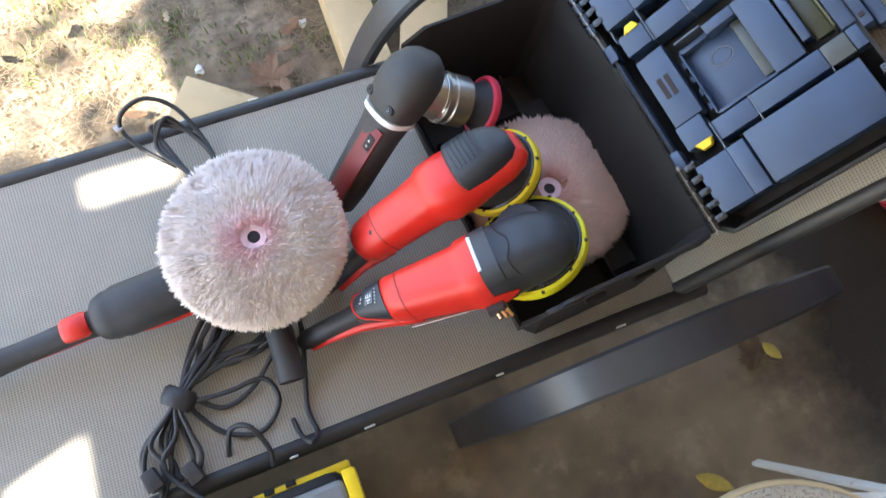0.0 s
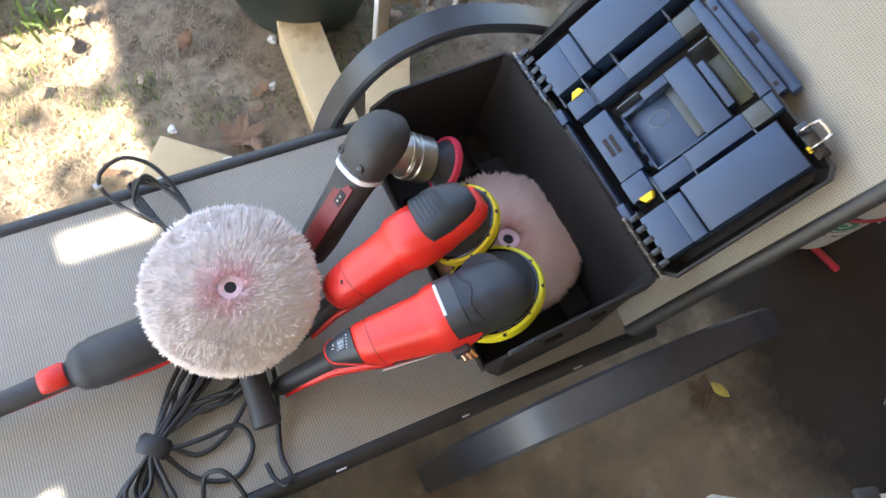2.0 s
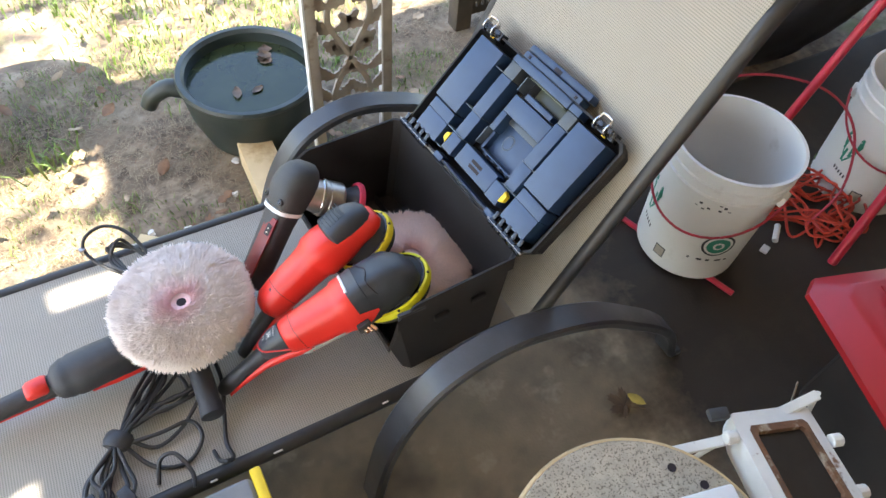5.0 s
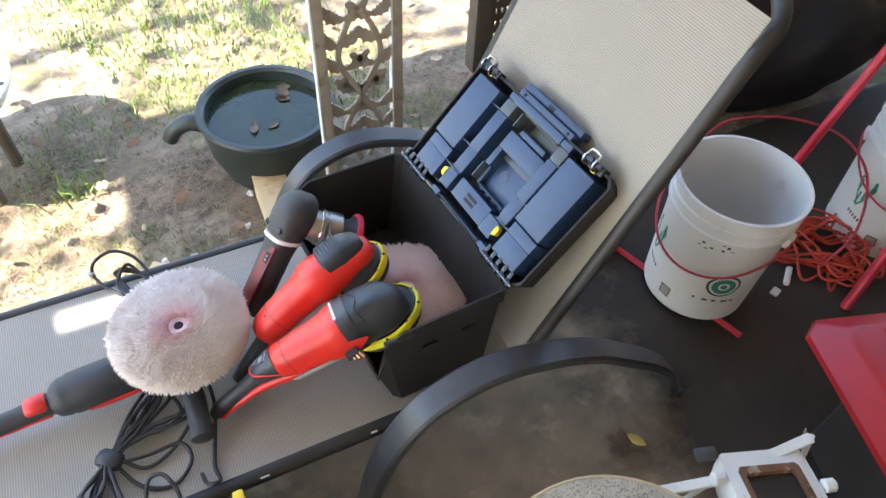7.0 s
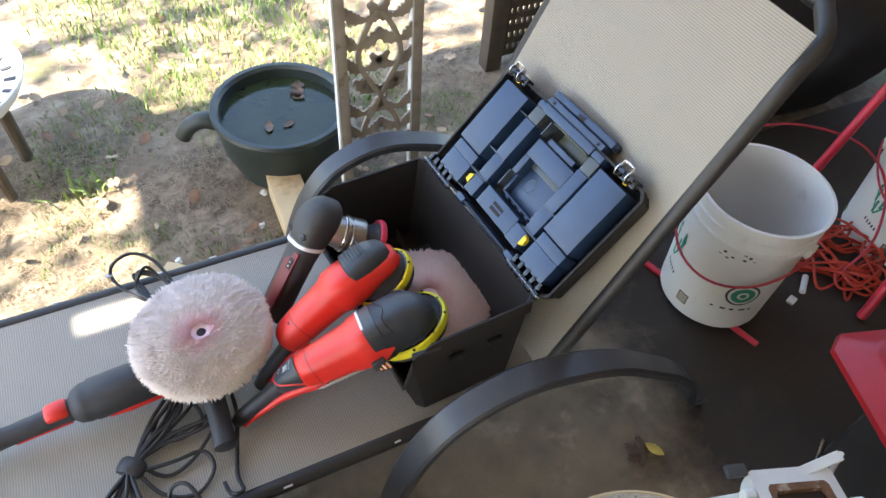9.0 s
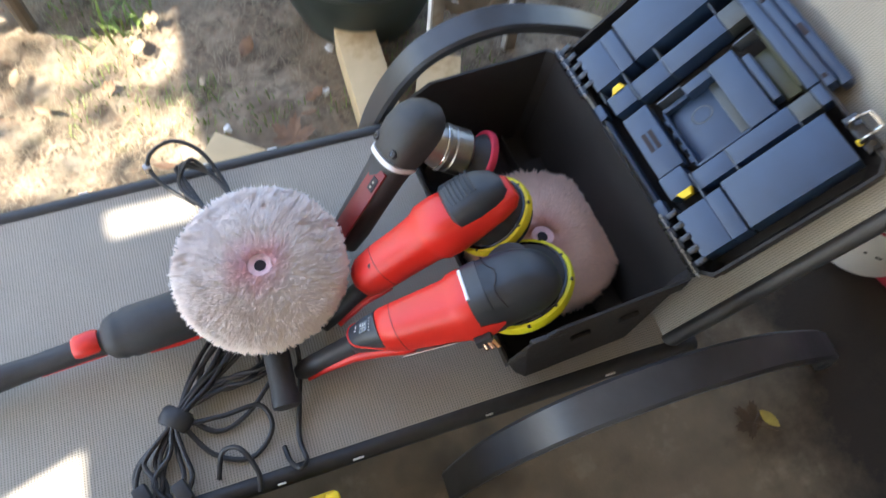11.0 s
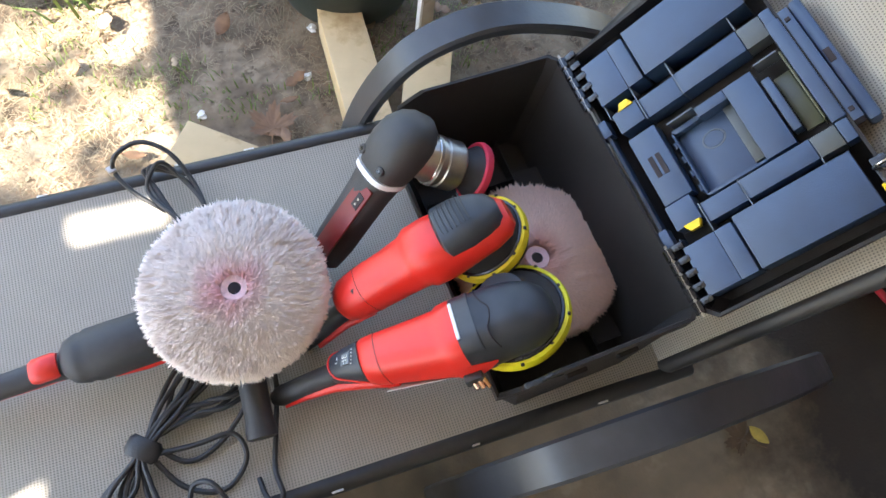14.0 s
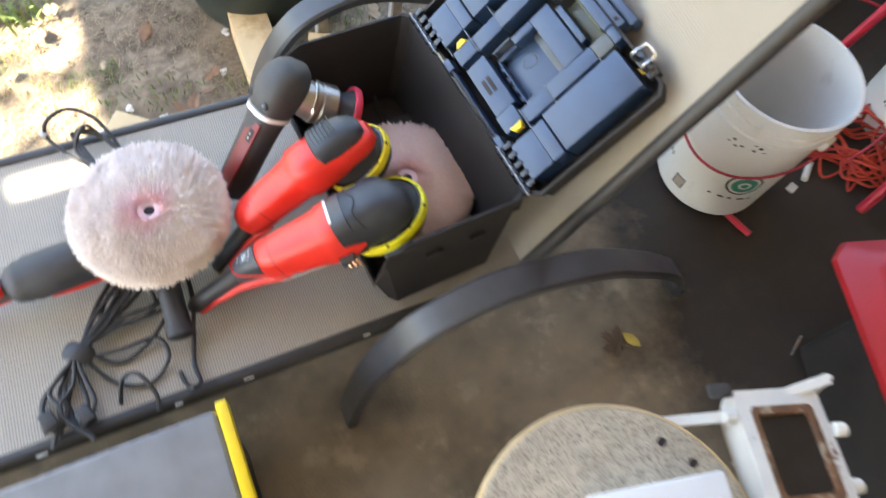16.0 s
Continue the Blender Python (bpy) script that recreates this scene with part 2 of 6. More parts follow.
pine = stained(material("pine_lumber", (0.62, 0.46, 0.25), 0.65, vary=0.15, scale=18, bump=0.2), (0.45, 0.30, 0.14), 0.55, 0.7, 14.0)
pot_plastic = material("pot_plastic", (0.030, 0.040, 0.034), 0.4, vary=0.4, scale=16, bump=0.2)
pond = material("standing_water", (0.030, 0.042, 0.018), 0.10, vary=0.5, scale=9, bump=0.05, bump_scale=18)
post_paint = stained(material("post_paint", (0.36, 0.30, 0.235), 0.7, vary=0.25, scale=35, bump=0.4), (0.20, 0.13, 0.08), 0.58, 0.72, 20.0)
lit_side_white = material("lit_side_white", (0.70, 0.68, 0.63), 0.6, vary=0.15, scale=35, bump=0.3)
bucket_white = stained(material("bucket_plastic", (0.72, 0.70, 0.66), 0.42, vary=0.06, scale=12, bump=0.1), (0.45, 0.40, 0.33), 0.62, 0.8, 7.0)
green_ink = material("green_print", (0.02, 0.24, 0.15), 0.5, vary=0.12, scale=90, bump=0)
black_ink = material("black_print", (0.03, 0.03, 0.03), 0.5, vary=0.12, scale=90, bump=0)
handle_red = material("red_wire", (0.42, 0.03, 0.05), 0.45, vary=0.2, scale=60, bump=0)
pole_red = material("red_pole", (0.55, 0.02, 0.05), 0.35, vary=0.15, scale=30, bump=0.1)
cord_orange = material("orange_cord", (0.50, 0.045, 0.022), 0.5, vary=0.25, scale=60, bump=0.1)
cooler_red = material("cooler_red", (0.38, 0.012, 0.018), 0.35, vary=0.12, scale=12, bump=0.06)
blue_label = material("blue_label", (0.03, 0.09, 0.36), 0.45, vary=0.1, scale=60, bump=0)
rag = material("rag_cotton", (0.62, 0.60, 0.56), 0.9, vary=0.2, scale=60, bump=0.5, bump_scale=300)
lamp_white = stained(material("chipped_enamel", (0.66, 0.65, 0.61), 0.5, vary=0.1, scale=40, bump=0.2), (0.20, 0.10, 0.05), 0.63, 0.72, 26.0)
rust = stained(material("rust", (0.16, 0.075, 0.035), 0.8, vary=0.5, scale=60, bump=0.5), (0.35, 0.28, 0.20), 0.55, 0.7, 40.0)
sooted = material("sooted_glass", (0.018, 0.015, 0.013), 0.35, vary=0.5, scale=25, bump=0.1)
board = stained(material("particle_board", (0.46, 0.40, 0.31), 0.85, vary=0.3, scale=60, bump=0.5), (0.20, 0.17, 0.125), 0.55, 0.60, 260.0, 2.0)
tub_white = material("tub_plastic", (0.74, 0.76, 0.78), 0.4, vary=0.06, scale=20, bump=0.1)
fence_wood = material("fence_wood", (0.10, 0.075, 0.05), 0.85, vary=0.4, scale=25, bump=0.5)
bag_black = material("black_sheet", (0.020, 0.018, 0.018), 0.4, vary=0.4, scale=10, bump=0.5, bump_scale=14)
bark = material("bark", (0.12, 0.085, 0.06), 0.95, vary=0.5, scale=20, bump=0.9)
leaf_green = material("foliage", (0.06, 0.11, 0.03), 0.6, vary=0.5, scale=3, bump=0)
grey_brick = material("grey_brick", (0.28, 0.26, 0.24), 0.9, vary=0.3, scale=30, bump=0.5)


# ---- building helpers ----
def finish(ob, smooth=35):
    if smooth:
        for p in ob.data.polygons:
            p.use_smooth = True
        ob.data.set_sharp_from_angle(angle=radians(smooth))
    return ob


def mesh_of(name, bm, mat, smooth=35):
    me = bpy.data.meshes.new(name)
    bmesh.ops.recalc_face_normals(bm, faces=bm.faces)
    bm.to_mesh(me)
    bm.free()
    for m in (mat if isinstance(mat, (list, tuple)) else (mat,)):
        me.materials.append(m)
    return me


def thing(name, m, label, category, group="", kind=""):
    """An empty at the thing's base that carries its parts."""
    ob = new(name)
    ob.empty_display_size = 0.05
    ob.matrix_world = m
    return tagged(ob, label, category, group, kind)


def part(name, bm, mat, parent, label="", smooth=35, m=None):
    ob = new(name, mesh_of(name, bm, mat))
    finish(ob, smooth)
    ob.parent = parent
    if m is not None:
        ob.matrix_local = m
    if label:
        ob["label"] = label
    return ob


def single(name, bm, mat, m, label, category, group="", kind="", smooth=35):
    ob = new(name, mesh_of(name, bm, mat))
    finish(ob, smooth)
    ob.matrix_world = m
    return tagged(ob, label, category, group, kind)


def box(bm, c, s, bevel=0.0, m=None, seg=2):
    r = bmesh.ops.create_cube(bm, size=1.0, matrix=Matrix.Translation(c) @ Matrix.Diagonal((*s, 1)))
    vs = r["verts"]
    if bevel:
        es = list({e for v in vs for e in v.link_edges})
        g = bmesh.ops.bevel(bm, geom=es, offset=bevel, segments=seg, affect="EDGES", profile=0.6)
        vs = list({v for f in g["faces"] for v in f.verts} | {v for v in vs if v.is_valid})
    if m is not None:
        bmesh.ops.transform(bm, matrix=m, verts=vs)
    return vs


def loft(bm, rings, close=True, cap=True):
    """Skin through rings of points, all of one length."""
    loops = [[bm.verts.new(p) for p in r] for r in rings]
    n = len(loops[0])
    for a, b in zip(loops, loops[1:]):
        for i in range(n if close else n - 1):
            bm.faces.new((a[i], a[(i + 1) % n], b[(i + 1) % n], b[i]))
    if cap and close:
        bm.faces.new(loops[0][::-1])
        bm.faces.new(loops[-1])
    return loops


def oval(x, zc, hw, hh, power=2.4, n=20, yc=0.0, shear=0.0):
    """A ring across local X: a rounded rectangle."""
    pts = []
    for i in range(n):
        a = math.tau * i / n
        c, s = math.cos(a), math.sin(a)
        py = hw * math.copysign(abs(c) ** (2 / power), c)
        pz = hh * math.copysign(abs(s) ** (2 / power), s)
        pts.append((x + shear * pz, yc + py, zc + pz))
    return pts


def lathe(bm, profile, n=32, m=None, cap=True):
    rings = [[(r * math.cos(math.tau * i / n), r * math.sin(math.tau * i / n), z) for i in range(n)] for r, z in profile]
    if m is not None:
        rings = [[tuple(m @ Vector(p)) for p in r] for r in rings]
    return loft(bm, rings, True, cap)


def smooth_path(points, steps=8):
    """Catmull-Rom through the points."""
    p = [Vector(q) for q in points]
    p = [p[0] * 2 - p[1], *p, p[-1] * 2 - p[-2]]
    out = []
    for a, b, c, d in zip(p, p[1:], p[2:], p[3:]):
        for i in range(steps):
            t = i / steps
            out.append(0.5 * ((2 * b) + (c - a) * t + (2 * a - 5 * b + 4 * c - d) * t * t + (3 * b - a - 3 * c + d) * t ** 3))
    out.append(p[-2])
    return out


def tube(bm, points, radius, n=8, section=None):
    """A round (or, with section (width, height), strap-like) bar along the points."""
    pts = [Vector(q) for q in points]
    rings = []
    side = None
    for i, p in enumerate(pts):
        t = (pts[min(i + 1, len(pts) - 1)] - pts[max(i - 1, 0)]).normalized()
        if side is None:
            side = t.cross(Vector((0, 0, 1)))
            if side.length < 0.05:
                side = t.cross(Vector((0, 1, 0)))
            side.normalize()
        side = (side - t * side.dot(t)).normalized()
        up = side.cross(t)
        if section:
            w, h = section
            rings.append([p + side * a * w / 2 + up * b * h / 2 for a, b in ((1, .55), (.82, 1), (-.82, 1), (-1, .55), (-1, -.55), (-.82, -1), (.82, -1), (1, -.55))])
        else:
            r = radius(i / (len(pts) - 1)) if callable(radius) else radius
            rings.append([p + (side * math.cos(math.tau * k / n) + up * math.sin(math.tau * k / n)) * r for k in range(n)])
    return loft(bm, rings)


def rod(bm, a, b, r, n=12, r2=None):
    a, b = Vector(a), Vector(b)
    q = (b - a).to_track_quat("Z", "Y").to_matrix().to_4x4()
    lathe(bm, [(r * 0.85, 0), (r, r * 0.15), (r2 or r, (b - a).length - r * 0.15), ((r2 or r) * 0.85, (b - a).length)], n, Matrix.Translation(a) @ q)


def torus(bm, R, r, m=None, n=40, k=8, squash=1.0):
    rings = [[((R + r * math.cos(math.tau * j / k)) * math.cos(math.tau * i / n), (R + r * math.cos(math.tau * j / k)) * math.sin(math.tau * i / n), r * squash * math.sin(math.tau * j / k)) for j in range(k)] for i in range(n)]
    if m is not None:
        rings = [[tuple(m @ Vector(p)) for p in r_] for r_ in rings]
    loops = [[bm.verts.new(p) for p in r_] for r_ in rings]
    for i in range(n):
        a, b = loops[i], loops[(i + 1) % n]
        for j in range(k):
            bm.faces.new((a[j], a[(j + 1) % k], b[(j + 1) % k], b[j]))


def axes(origin, x, z):
    """A pose with its local X along x and local Z as near z as can be."""
    x = Vector(x).normalized()
    y = Vector(z).cross(x).normalized()
    zz = x.cross(y)
    m = Matrix((x, y, zz)).transposed().to_4x4()
    return Matrix.Translation(origin) @ m


# ---- the setting ----
def slab(name, c, s, mat, label="", bevel=0.0):
    bm = bmesh.new()
    box(bm, (0, 0, 0), s, bevel)
    return single(name, bm, mat, pose(*c), label or name.replace("_", " "), "structure", kind="structure", smooth=0)


def ground_sheet():
    bm = bmesh.new()
    xs = [-400, -60, -12, -5] + [-3 + 0.06 * i for i in range(117)] + [5, 12, 60, 400]
    ys = [-400, -60, -12, -4, 0.4] + [0.9 + 0.06 * i for i in range(80)] + [7, 12, 60, 400]
    grid = []
    for y in ys:
        row = []
        for x in xs:
            near = max(0.0, min(1.0, (y - 0.95) / 0.25)) if y < 8 else 1.0
            h = 0.016 * noise.noise((x * 2.2, y * 2.2, 0)) + 0.010 * noise.noise((x * 9, y * 9, 3)) if abs(x) < 6 and y < 8 else 0.0
            row.append(bm.verts.new((x, y, -0.008 + h * near)))
        grid.append(row)
    for a, b in zip(grid, grid[1:]):
        for i in range(len(xs) - 1):
            bm.faces.new((a[i], a[i + 1], b[i + 1], b[i]))
    return single("ground", bm, soil, pose(0, 0, 0), "bare brown garden soil with litter and dry grass", "ground", kind="structure", smooth=60)


def floor_slab():
    bm = bmesh.new()
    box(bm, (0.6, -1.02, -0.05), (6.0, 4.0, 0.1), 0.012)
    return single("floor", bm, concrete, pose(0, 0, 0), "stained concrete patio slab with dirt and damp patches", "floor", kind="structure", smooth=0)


ground_sheet()
floor_slab()
slab("wall_south", (0.6, -3.0, 1.2), (6.2, 0.15, 2.6), plaster, "plain house wall behind the patio")
slab("wall_east", (3.1, -0.9, 1.2), (0.15, 4.1, 2.6), tan_wall, "brown wall closing the patio")


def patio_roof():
    """Unseen roof sheet over the slab; slot by its western edge makes a sun patch."""
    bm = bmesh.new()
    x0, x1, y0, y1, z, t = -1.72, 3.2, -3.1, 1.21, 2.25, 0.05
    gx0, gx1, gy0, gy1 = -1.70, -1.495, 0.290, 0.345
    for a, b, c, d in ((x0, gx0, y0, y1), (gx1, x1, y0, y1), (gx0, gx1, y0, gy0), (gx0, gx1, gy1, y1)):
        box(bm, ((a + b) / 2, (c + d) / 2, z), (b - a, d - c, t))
    return single("ceiling", bm, soffit, pose(0, 0, 0), "pale patio roof underside with a slot added for a sun patch", "ceiling", kind="structure", smooth=0)


def west_sun_blocker():
    """Unseen sun blocker added under the western eave, open below; gap makes a sun patch."""
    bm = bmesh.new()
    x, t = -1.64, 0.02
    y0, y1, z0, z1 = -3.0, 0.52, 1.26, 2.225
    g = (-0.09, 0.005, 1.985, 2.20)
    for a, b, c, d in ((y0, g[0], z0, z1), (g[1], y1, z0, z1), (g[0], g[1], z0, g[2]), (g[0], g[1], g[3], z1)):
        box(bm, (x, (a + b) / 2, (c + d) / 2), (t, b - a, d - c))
    return single("sun_blocker_west", bm, soffit, pose(0, 0, 0), "pale unseen panel added under the eave to block sun", "screen", kind="structure", smooth=0)


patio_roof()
west_sun_blocker()


# ---- the lounge ----
RAIL_NEAR, RAIL_FAR, SEAT = 0.348, 0.868, 0.270
BACK_FOOT, BACK_DIR = Vector((0.722, 0, 0.268)), Vector((0.425, 0, 0.905)).normalized()


def cloth(bm, origin, u, v, n, nu, nv, sag, thick=0.0025):
    """A sagging sheet with thickness and UVs in metres."""
    uvl = bm.loops.layers.uv.verify()
    lu, lv = u.length, v.length
    for side in (0, 1):
        g = []
        for j in range(nv + 1):
            row = []
            for i in range(nu + 1):
                a, b = i / nu, j / nv
                d = -sag * (1 - (2 * b - 1) ** 2) * min(1, 6 * a, 6 * (1 - a) + 0.3) - side * thick
                row.append((bm.verts.new(origin + u * a + v * b + n * d), (a * lu, b * lv)))
            g.append(row)
        for j in range(nv):
            for i in range(nu):
                q = [g[j][i], g[j][i + 1], g[j + 1][i + 1], g[j + 1][i]]
                f = bm.faces.new([p[0] for p in q])
                for lp, p in zip(f.loops, q):
                    lp[uvl].uv = p[1]


def lounge():
    ob = thing("chaise_lounge", pose(0, 0, 0), "dark metal outdoor chaise lounge with taupe woven sling, back raised", "chaise lounge")
    x0 = -1.02
    for y in (RAIL_NEAR, RAIL_FAR):
        bm = bmesh.new()
        tube(bm, smooth_path([(x0, y, SEAT - 0.02), (x0 + 0.2, y, SEAT), (0, y, SEAT), (0.55, y, SEAT), (0.66, y, SEAT), (0.765, y, SEAT - 0.003)], 6), 0.0145, 12)
        part("side_rail", bm, powder_black, ob)
    for x, z in ((x0, SEAT - 0.02), (0.76, SEAT - 0.03)):
        bm = bmesh.new()
        rod(bm, (x, RAIL_NEAR, z), (x, RAIL_FAR, z), 0.011)
        part("cross_bar", bm, powder_black, ob)
    bm = bmesh.new()
    cloth(bm, Vector((x0 + 0.02, RAIL_NEAR + 0.008, SEAT + 0.010)), Vector((1.74, 0, 0)), Vector((0, RAIL_FAR - RAIL_NEAR - 0.016, 0)), Vector((0, 0, 1)), 40, 16, 0.012)
    part("seat_sling", bm, sling_cloth, ob, "taupe woven mesh seat sling")
    # backrest
    L = 0.735
    top = BACK_FOOT + BACK_DIR * L
    ends = []
    for y in (RAIL_NEAR + 0.012, RAIL_FAR - 0.012):
        bm = bmesh.new()
        s = 1 if y < 0.6 else -1
        pts = [BACK_FOOT + BACK_DIR * d + Vector((0, y, 0)) for d in (0, 0.2, 0.4, 0.6, L - 0.05)]
        pts += [BACK_FOOT + BACK_DIR * (L - 0.005) + Vector((0.025, y + s * 0.012, 0)), BACK_FOOT + BACK_DIR * (L + 0.02) + Vector((0.05, y + s * 0.06, 0))]
        tube(bm, smooth_path(pts, 6), 0.014, 12)
        part("back_rail", bm, powder_black, ob)
        ends.append(pts[-1])
    bm = bmesh.new()
    rod(bm, ends[0], ends[1], 0.0135)
    part("top_bar", bm, powder_black, ob)
    bm = bmesh.new()
    nrm = Vector((-BACK_DIR.z, 0, BACK_DIR.x))
    cloth(bm, BACK_FOOT + BACK_DIR * 0.01 + nrm * 0.011 + Vector((0, RAIL_NEAR + 0.02, 0)), BACK_DIR * (L + 0.0), Vector((0, RAIL_FAR - RAIL_NEAR - 0.04, 0)), nrm, 24, 14, 0.008)
    part("back_sling", bm, sling_cloth, ob, "taupe woven mesh back sling")
    # arched arms that run down to the feet
    arch = [(0.355, 0.0), (0.369, 0.12), (0.391, 0.235), (0.427, 0.330), (0.474, 0.398), (0.525, 0.432), (0.585, 0.448), (0.64, 0.445), (0.70, 0.427), (0.765, 0.400), (0.835, 0.358), (0.91, 0.295), (1.00, 0.215), (1.08, 0.12), (1.125, 0.012), (1.15, 0.004)]
    for y in (0.281, 0.905):
        bm = bmesh.new()
        tube(bm, smooth_path([(x, y, z) for x, z in arch], 5), 0, section=(0.054, 0.022))
        part("arm", bm, bronze_black, ob, "broad arched armrest strap in dark metal")
    for y in (RAIL_NEAR, RAIL_FAR):
        bm = bmesh.new()
        tube(bm, smooth_path([(-0.62, y, SEAT - 0.01), (-0.66, y, 0.15), (-0.70, y, 0.0)], 5), 0.014, 10)
        part("leg", bm, powder_black, ob)
        # cut ends of the sling's spline along the rail
        for i in range(6):
            bm = bmesh.new()
            box(bm, (0, 0, 0), (0.012 + 0.004 * (i % 2), 0.003, 0.003), 0.001)
            part("sling_spline", bm, label_white, ob, "pale frayed spline end", m=pose(-0.3 + 0.17 * i + 0.03 * (i % 3), y - (0.011 if y < 0.6 else -0.011), SEAT + 0.0105))
    return ob


lounge()

# ---- the toolbox ----
BOX_M = pose(0.552, 0.579, 0.286, -2.5, 0, 3.5)
BOX_H = 0.205


def toolbox():
    ob = thing("toolbox", BOX_M, "black plastic toolbox standing open on the lounge, lid thrown back", "toolbox")
    H, th, c = BOX_H, 0.004, 0.012

    def ring(x0, x1, hl, z, front=None):
        zf = z if front is None else front
        zm = z if front is None else max(front, z - 0.022)
        return [(x1 - c, -hl, z), (x1, -hl + c, z), (x1, hl - c, z), (x1 - c, hl, z),
                (x0 + 0.045, hl, z), (x0 + c, hl, zm), (x0, hl - c, zf), (x0, -hl + c, zf), (x0 + c, -hl, zm), (x0 + 0.045, -hl, z)]

    bm = bmesh.new()
    F = 0.098   # the front wall is low, the end walls run up behind it
    loft(bm, [ring(-0.098, 0.098, 0.203, 0), ring(-0.122, 0.120, 0.205, H - 0.034, F - 0.02), ring(-0.128, 0.125, 0.210, H - 0.030, F - 0.017), ring(-0.128, 0.125, 0.210, H, F),
              ring(-0.128 + th, 0.125 - th, 0.210 - th, H, F), ring(-0.122 + th, 0.120 - th, 0.205 - th, H - 0.03, F - 0.02), ring(-0.098 + th, 0.098 - th, 0.203 - th, 0.005)])
    part("body", bm, box_black, ob, smooth=25)
    # moulded ribs and the grip slot on the near end wall
    for x in (-0.055, 0.0, 0.055):
        bm = bmesh.new()
        box(bm, (0, 0, 0), (0.004, 0.005, 0.135), 0.0012)
        part("end_rib", bm, box_black, ob, m=pose(x, 0.2065, 0.088, -0.8))
    # paler strip added where the bevelled rim corner catches a highlight
    bm = bmesh.new()
    box(bm, (0, 0, 0), (0.052, 0.007, 0.007), 0.002)
    part("rim_highlight", bm, rubber_grey, ob, "paler strip standing in for the rim highlight", m=pose(-0.090, -0.209, H - 0.012, 0, 8, 0))
    for x in (-0.03, 0.045):
        bm = bmesh.new()
        box(bm, (0, 0, 0), (0.030, 0.007, 0.013), 0.003)
        part("side_lug", bm, box_black, ob, m=pose(x, -0.2085, 0.135))
    bm = bmesh.new()
    box(bm, (0, 0, 0), (0.003, 0.385, 0.030), 0.001)
    part("divider", bm, box_black, ob, m=pose(0.052, 0.0, 0.020))
    for y in (-0.11, 0.12):
        bm = bmesh.new()
        box(bm, (0, 0, 0), (0.145, 0.003, 0.030), 0.001)
        part("divider", bm, box_black, ob, m=pose(-0.022, y, 0.020))
    bm = bmesh.new()
    box(bm, (0, 0, 0), (0.040, 0.30, 0.003), 0.001)
    part("inner_ledge", bm, box_black, ob, m=pose(0.076, -0.02, 0.030))
    # lid: local x from the hinge to the latches, local z out of the tray
    lid = part("lid", lid_shell(), box_black, ob, "open lid with moulded tray", smooth=25, m=Matrix.Translation((0.127, -0.0135, H + 0.004)) @ pose(0, 0, 0, 0, -45, 0))
    for name, bm, mat, label in lid_parts():
        part(name, bm, mat, lid, label, smooth=25)
    for y in (-0.162, 0.150):
        for k in range(5):
            bm = bmesh.new()
            rod(bm, (0, -0.008, 0), (0, 0.008, 0), 0.0068, 10)
            part("hinge_knuckle", bm, gloss_black, ob, m=pose(0.124, y + (k - 2) * 0.0185, H + 0.001))
            bm = bmesh.new()
            box(bm, (0, 0, 0), (0.016, 0.009, 0.008), 0.002)
            part("hinge_leaf", bm, gloss_black, ob, m=pose(0.136, y + (k - 2) * 0.0185 + 0.005, H + 0.008, 0, -45, 0))
        bm = bmesh.new()
        rod(bm, (0, -0.050, 0), (0, 0.050, 0), 0.0018, 8)
        part("hinge_pin", bm, alloy, ob, m=pose(0.122, y, H + 0.0055))
    return ob


LV, LU, LW = 0.240, 0.205, 0.056   # lid: hinge to latch, half length, depth


def lid_shell():
    bm = bmesh.new()
    t = 0.004

    def ring(a, b, c, w, e=0.012):
        return [(a + e, -c, w), (b - e, -c, w), (b, -c + e, w), (b, c - e, w), (b - e, c, w), (a + e, c, w), (a, c - e, w), (a, -c + e, w)]

    x0, x1 = -0.002, LV + 0.004
    loft(bm, [ring(0.02, x1 - 0.026, LU - 0.022, -LW), ring(0.004, x1 - 0.010, LU - 0.008, -LW + 0.018), ring(x0, x1, LU, -0.020), ring(x0, x1, LU, -0.006),
              ring(x0 + t, x1 - t, LU - t, -0.006), ring(x0 + t, x1 - t, LU - t, -LW + 0.008)])
    return bm


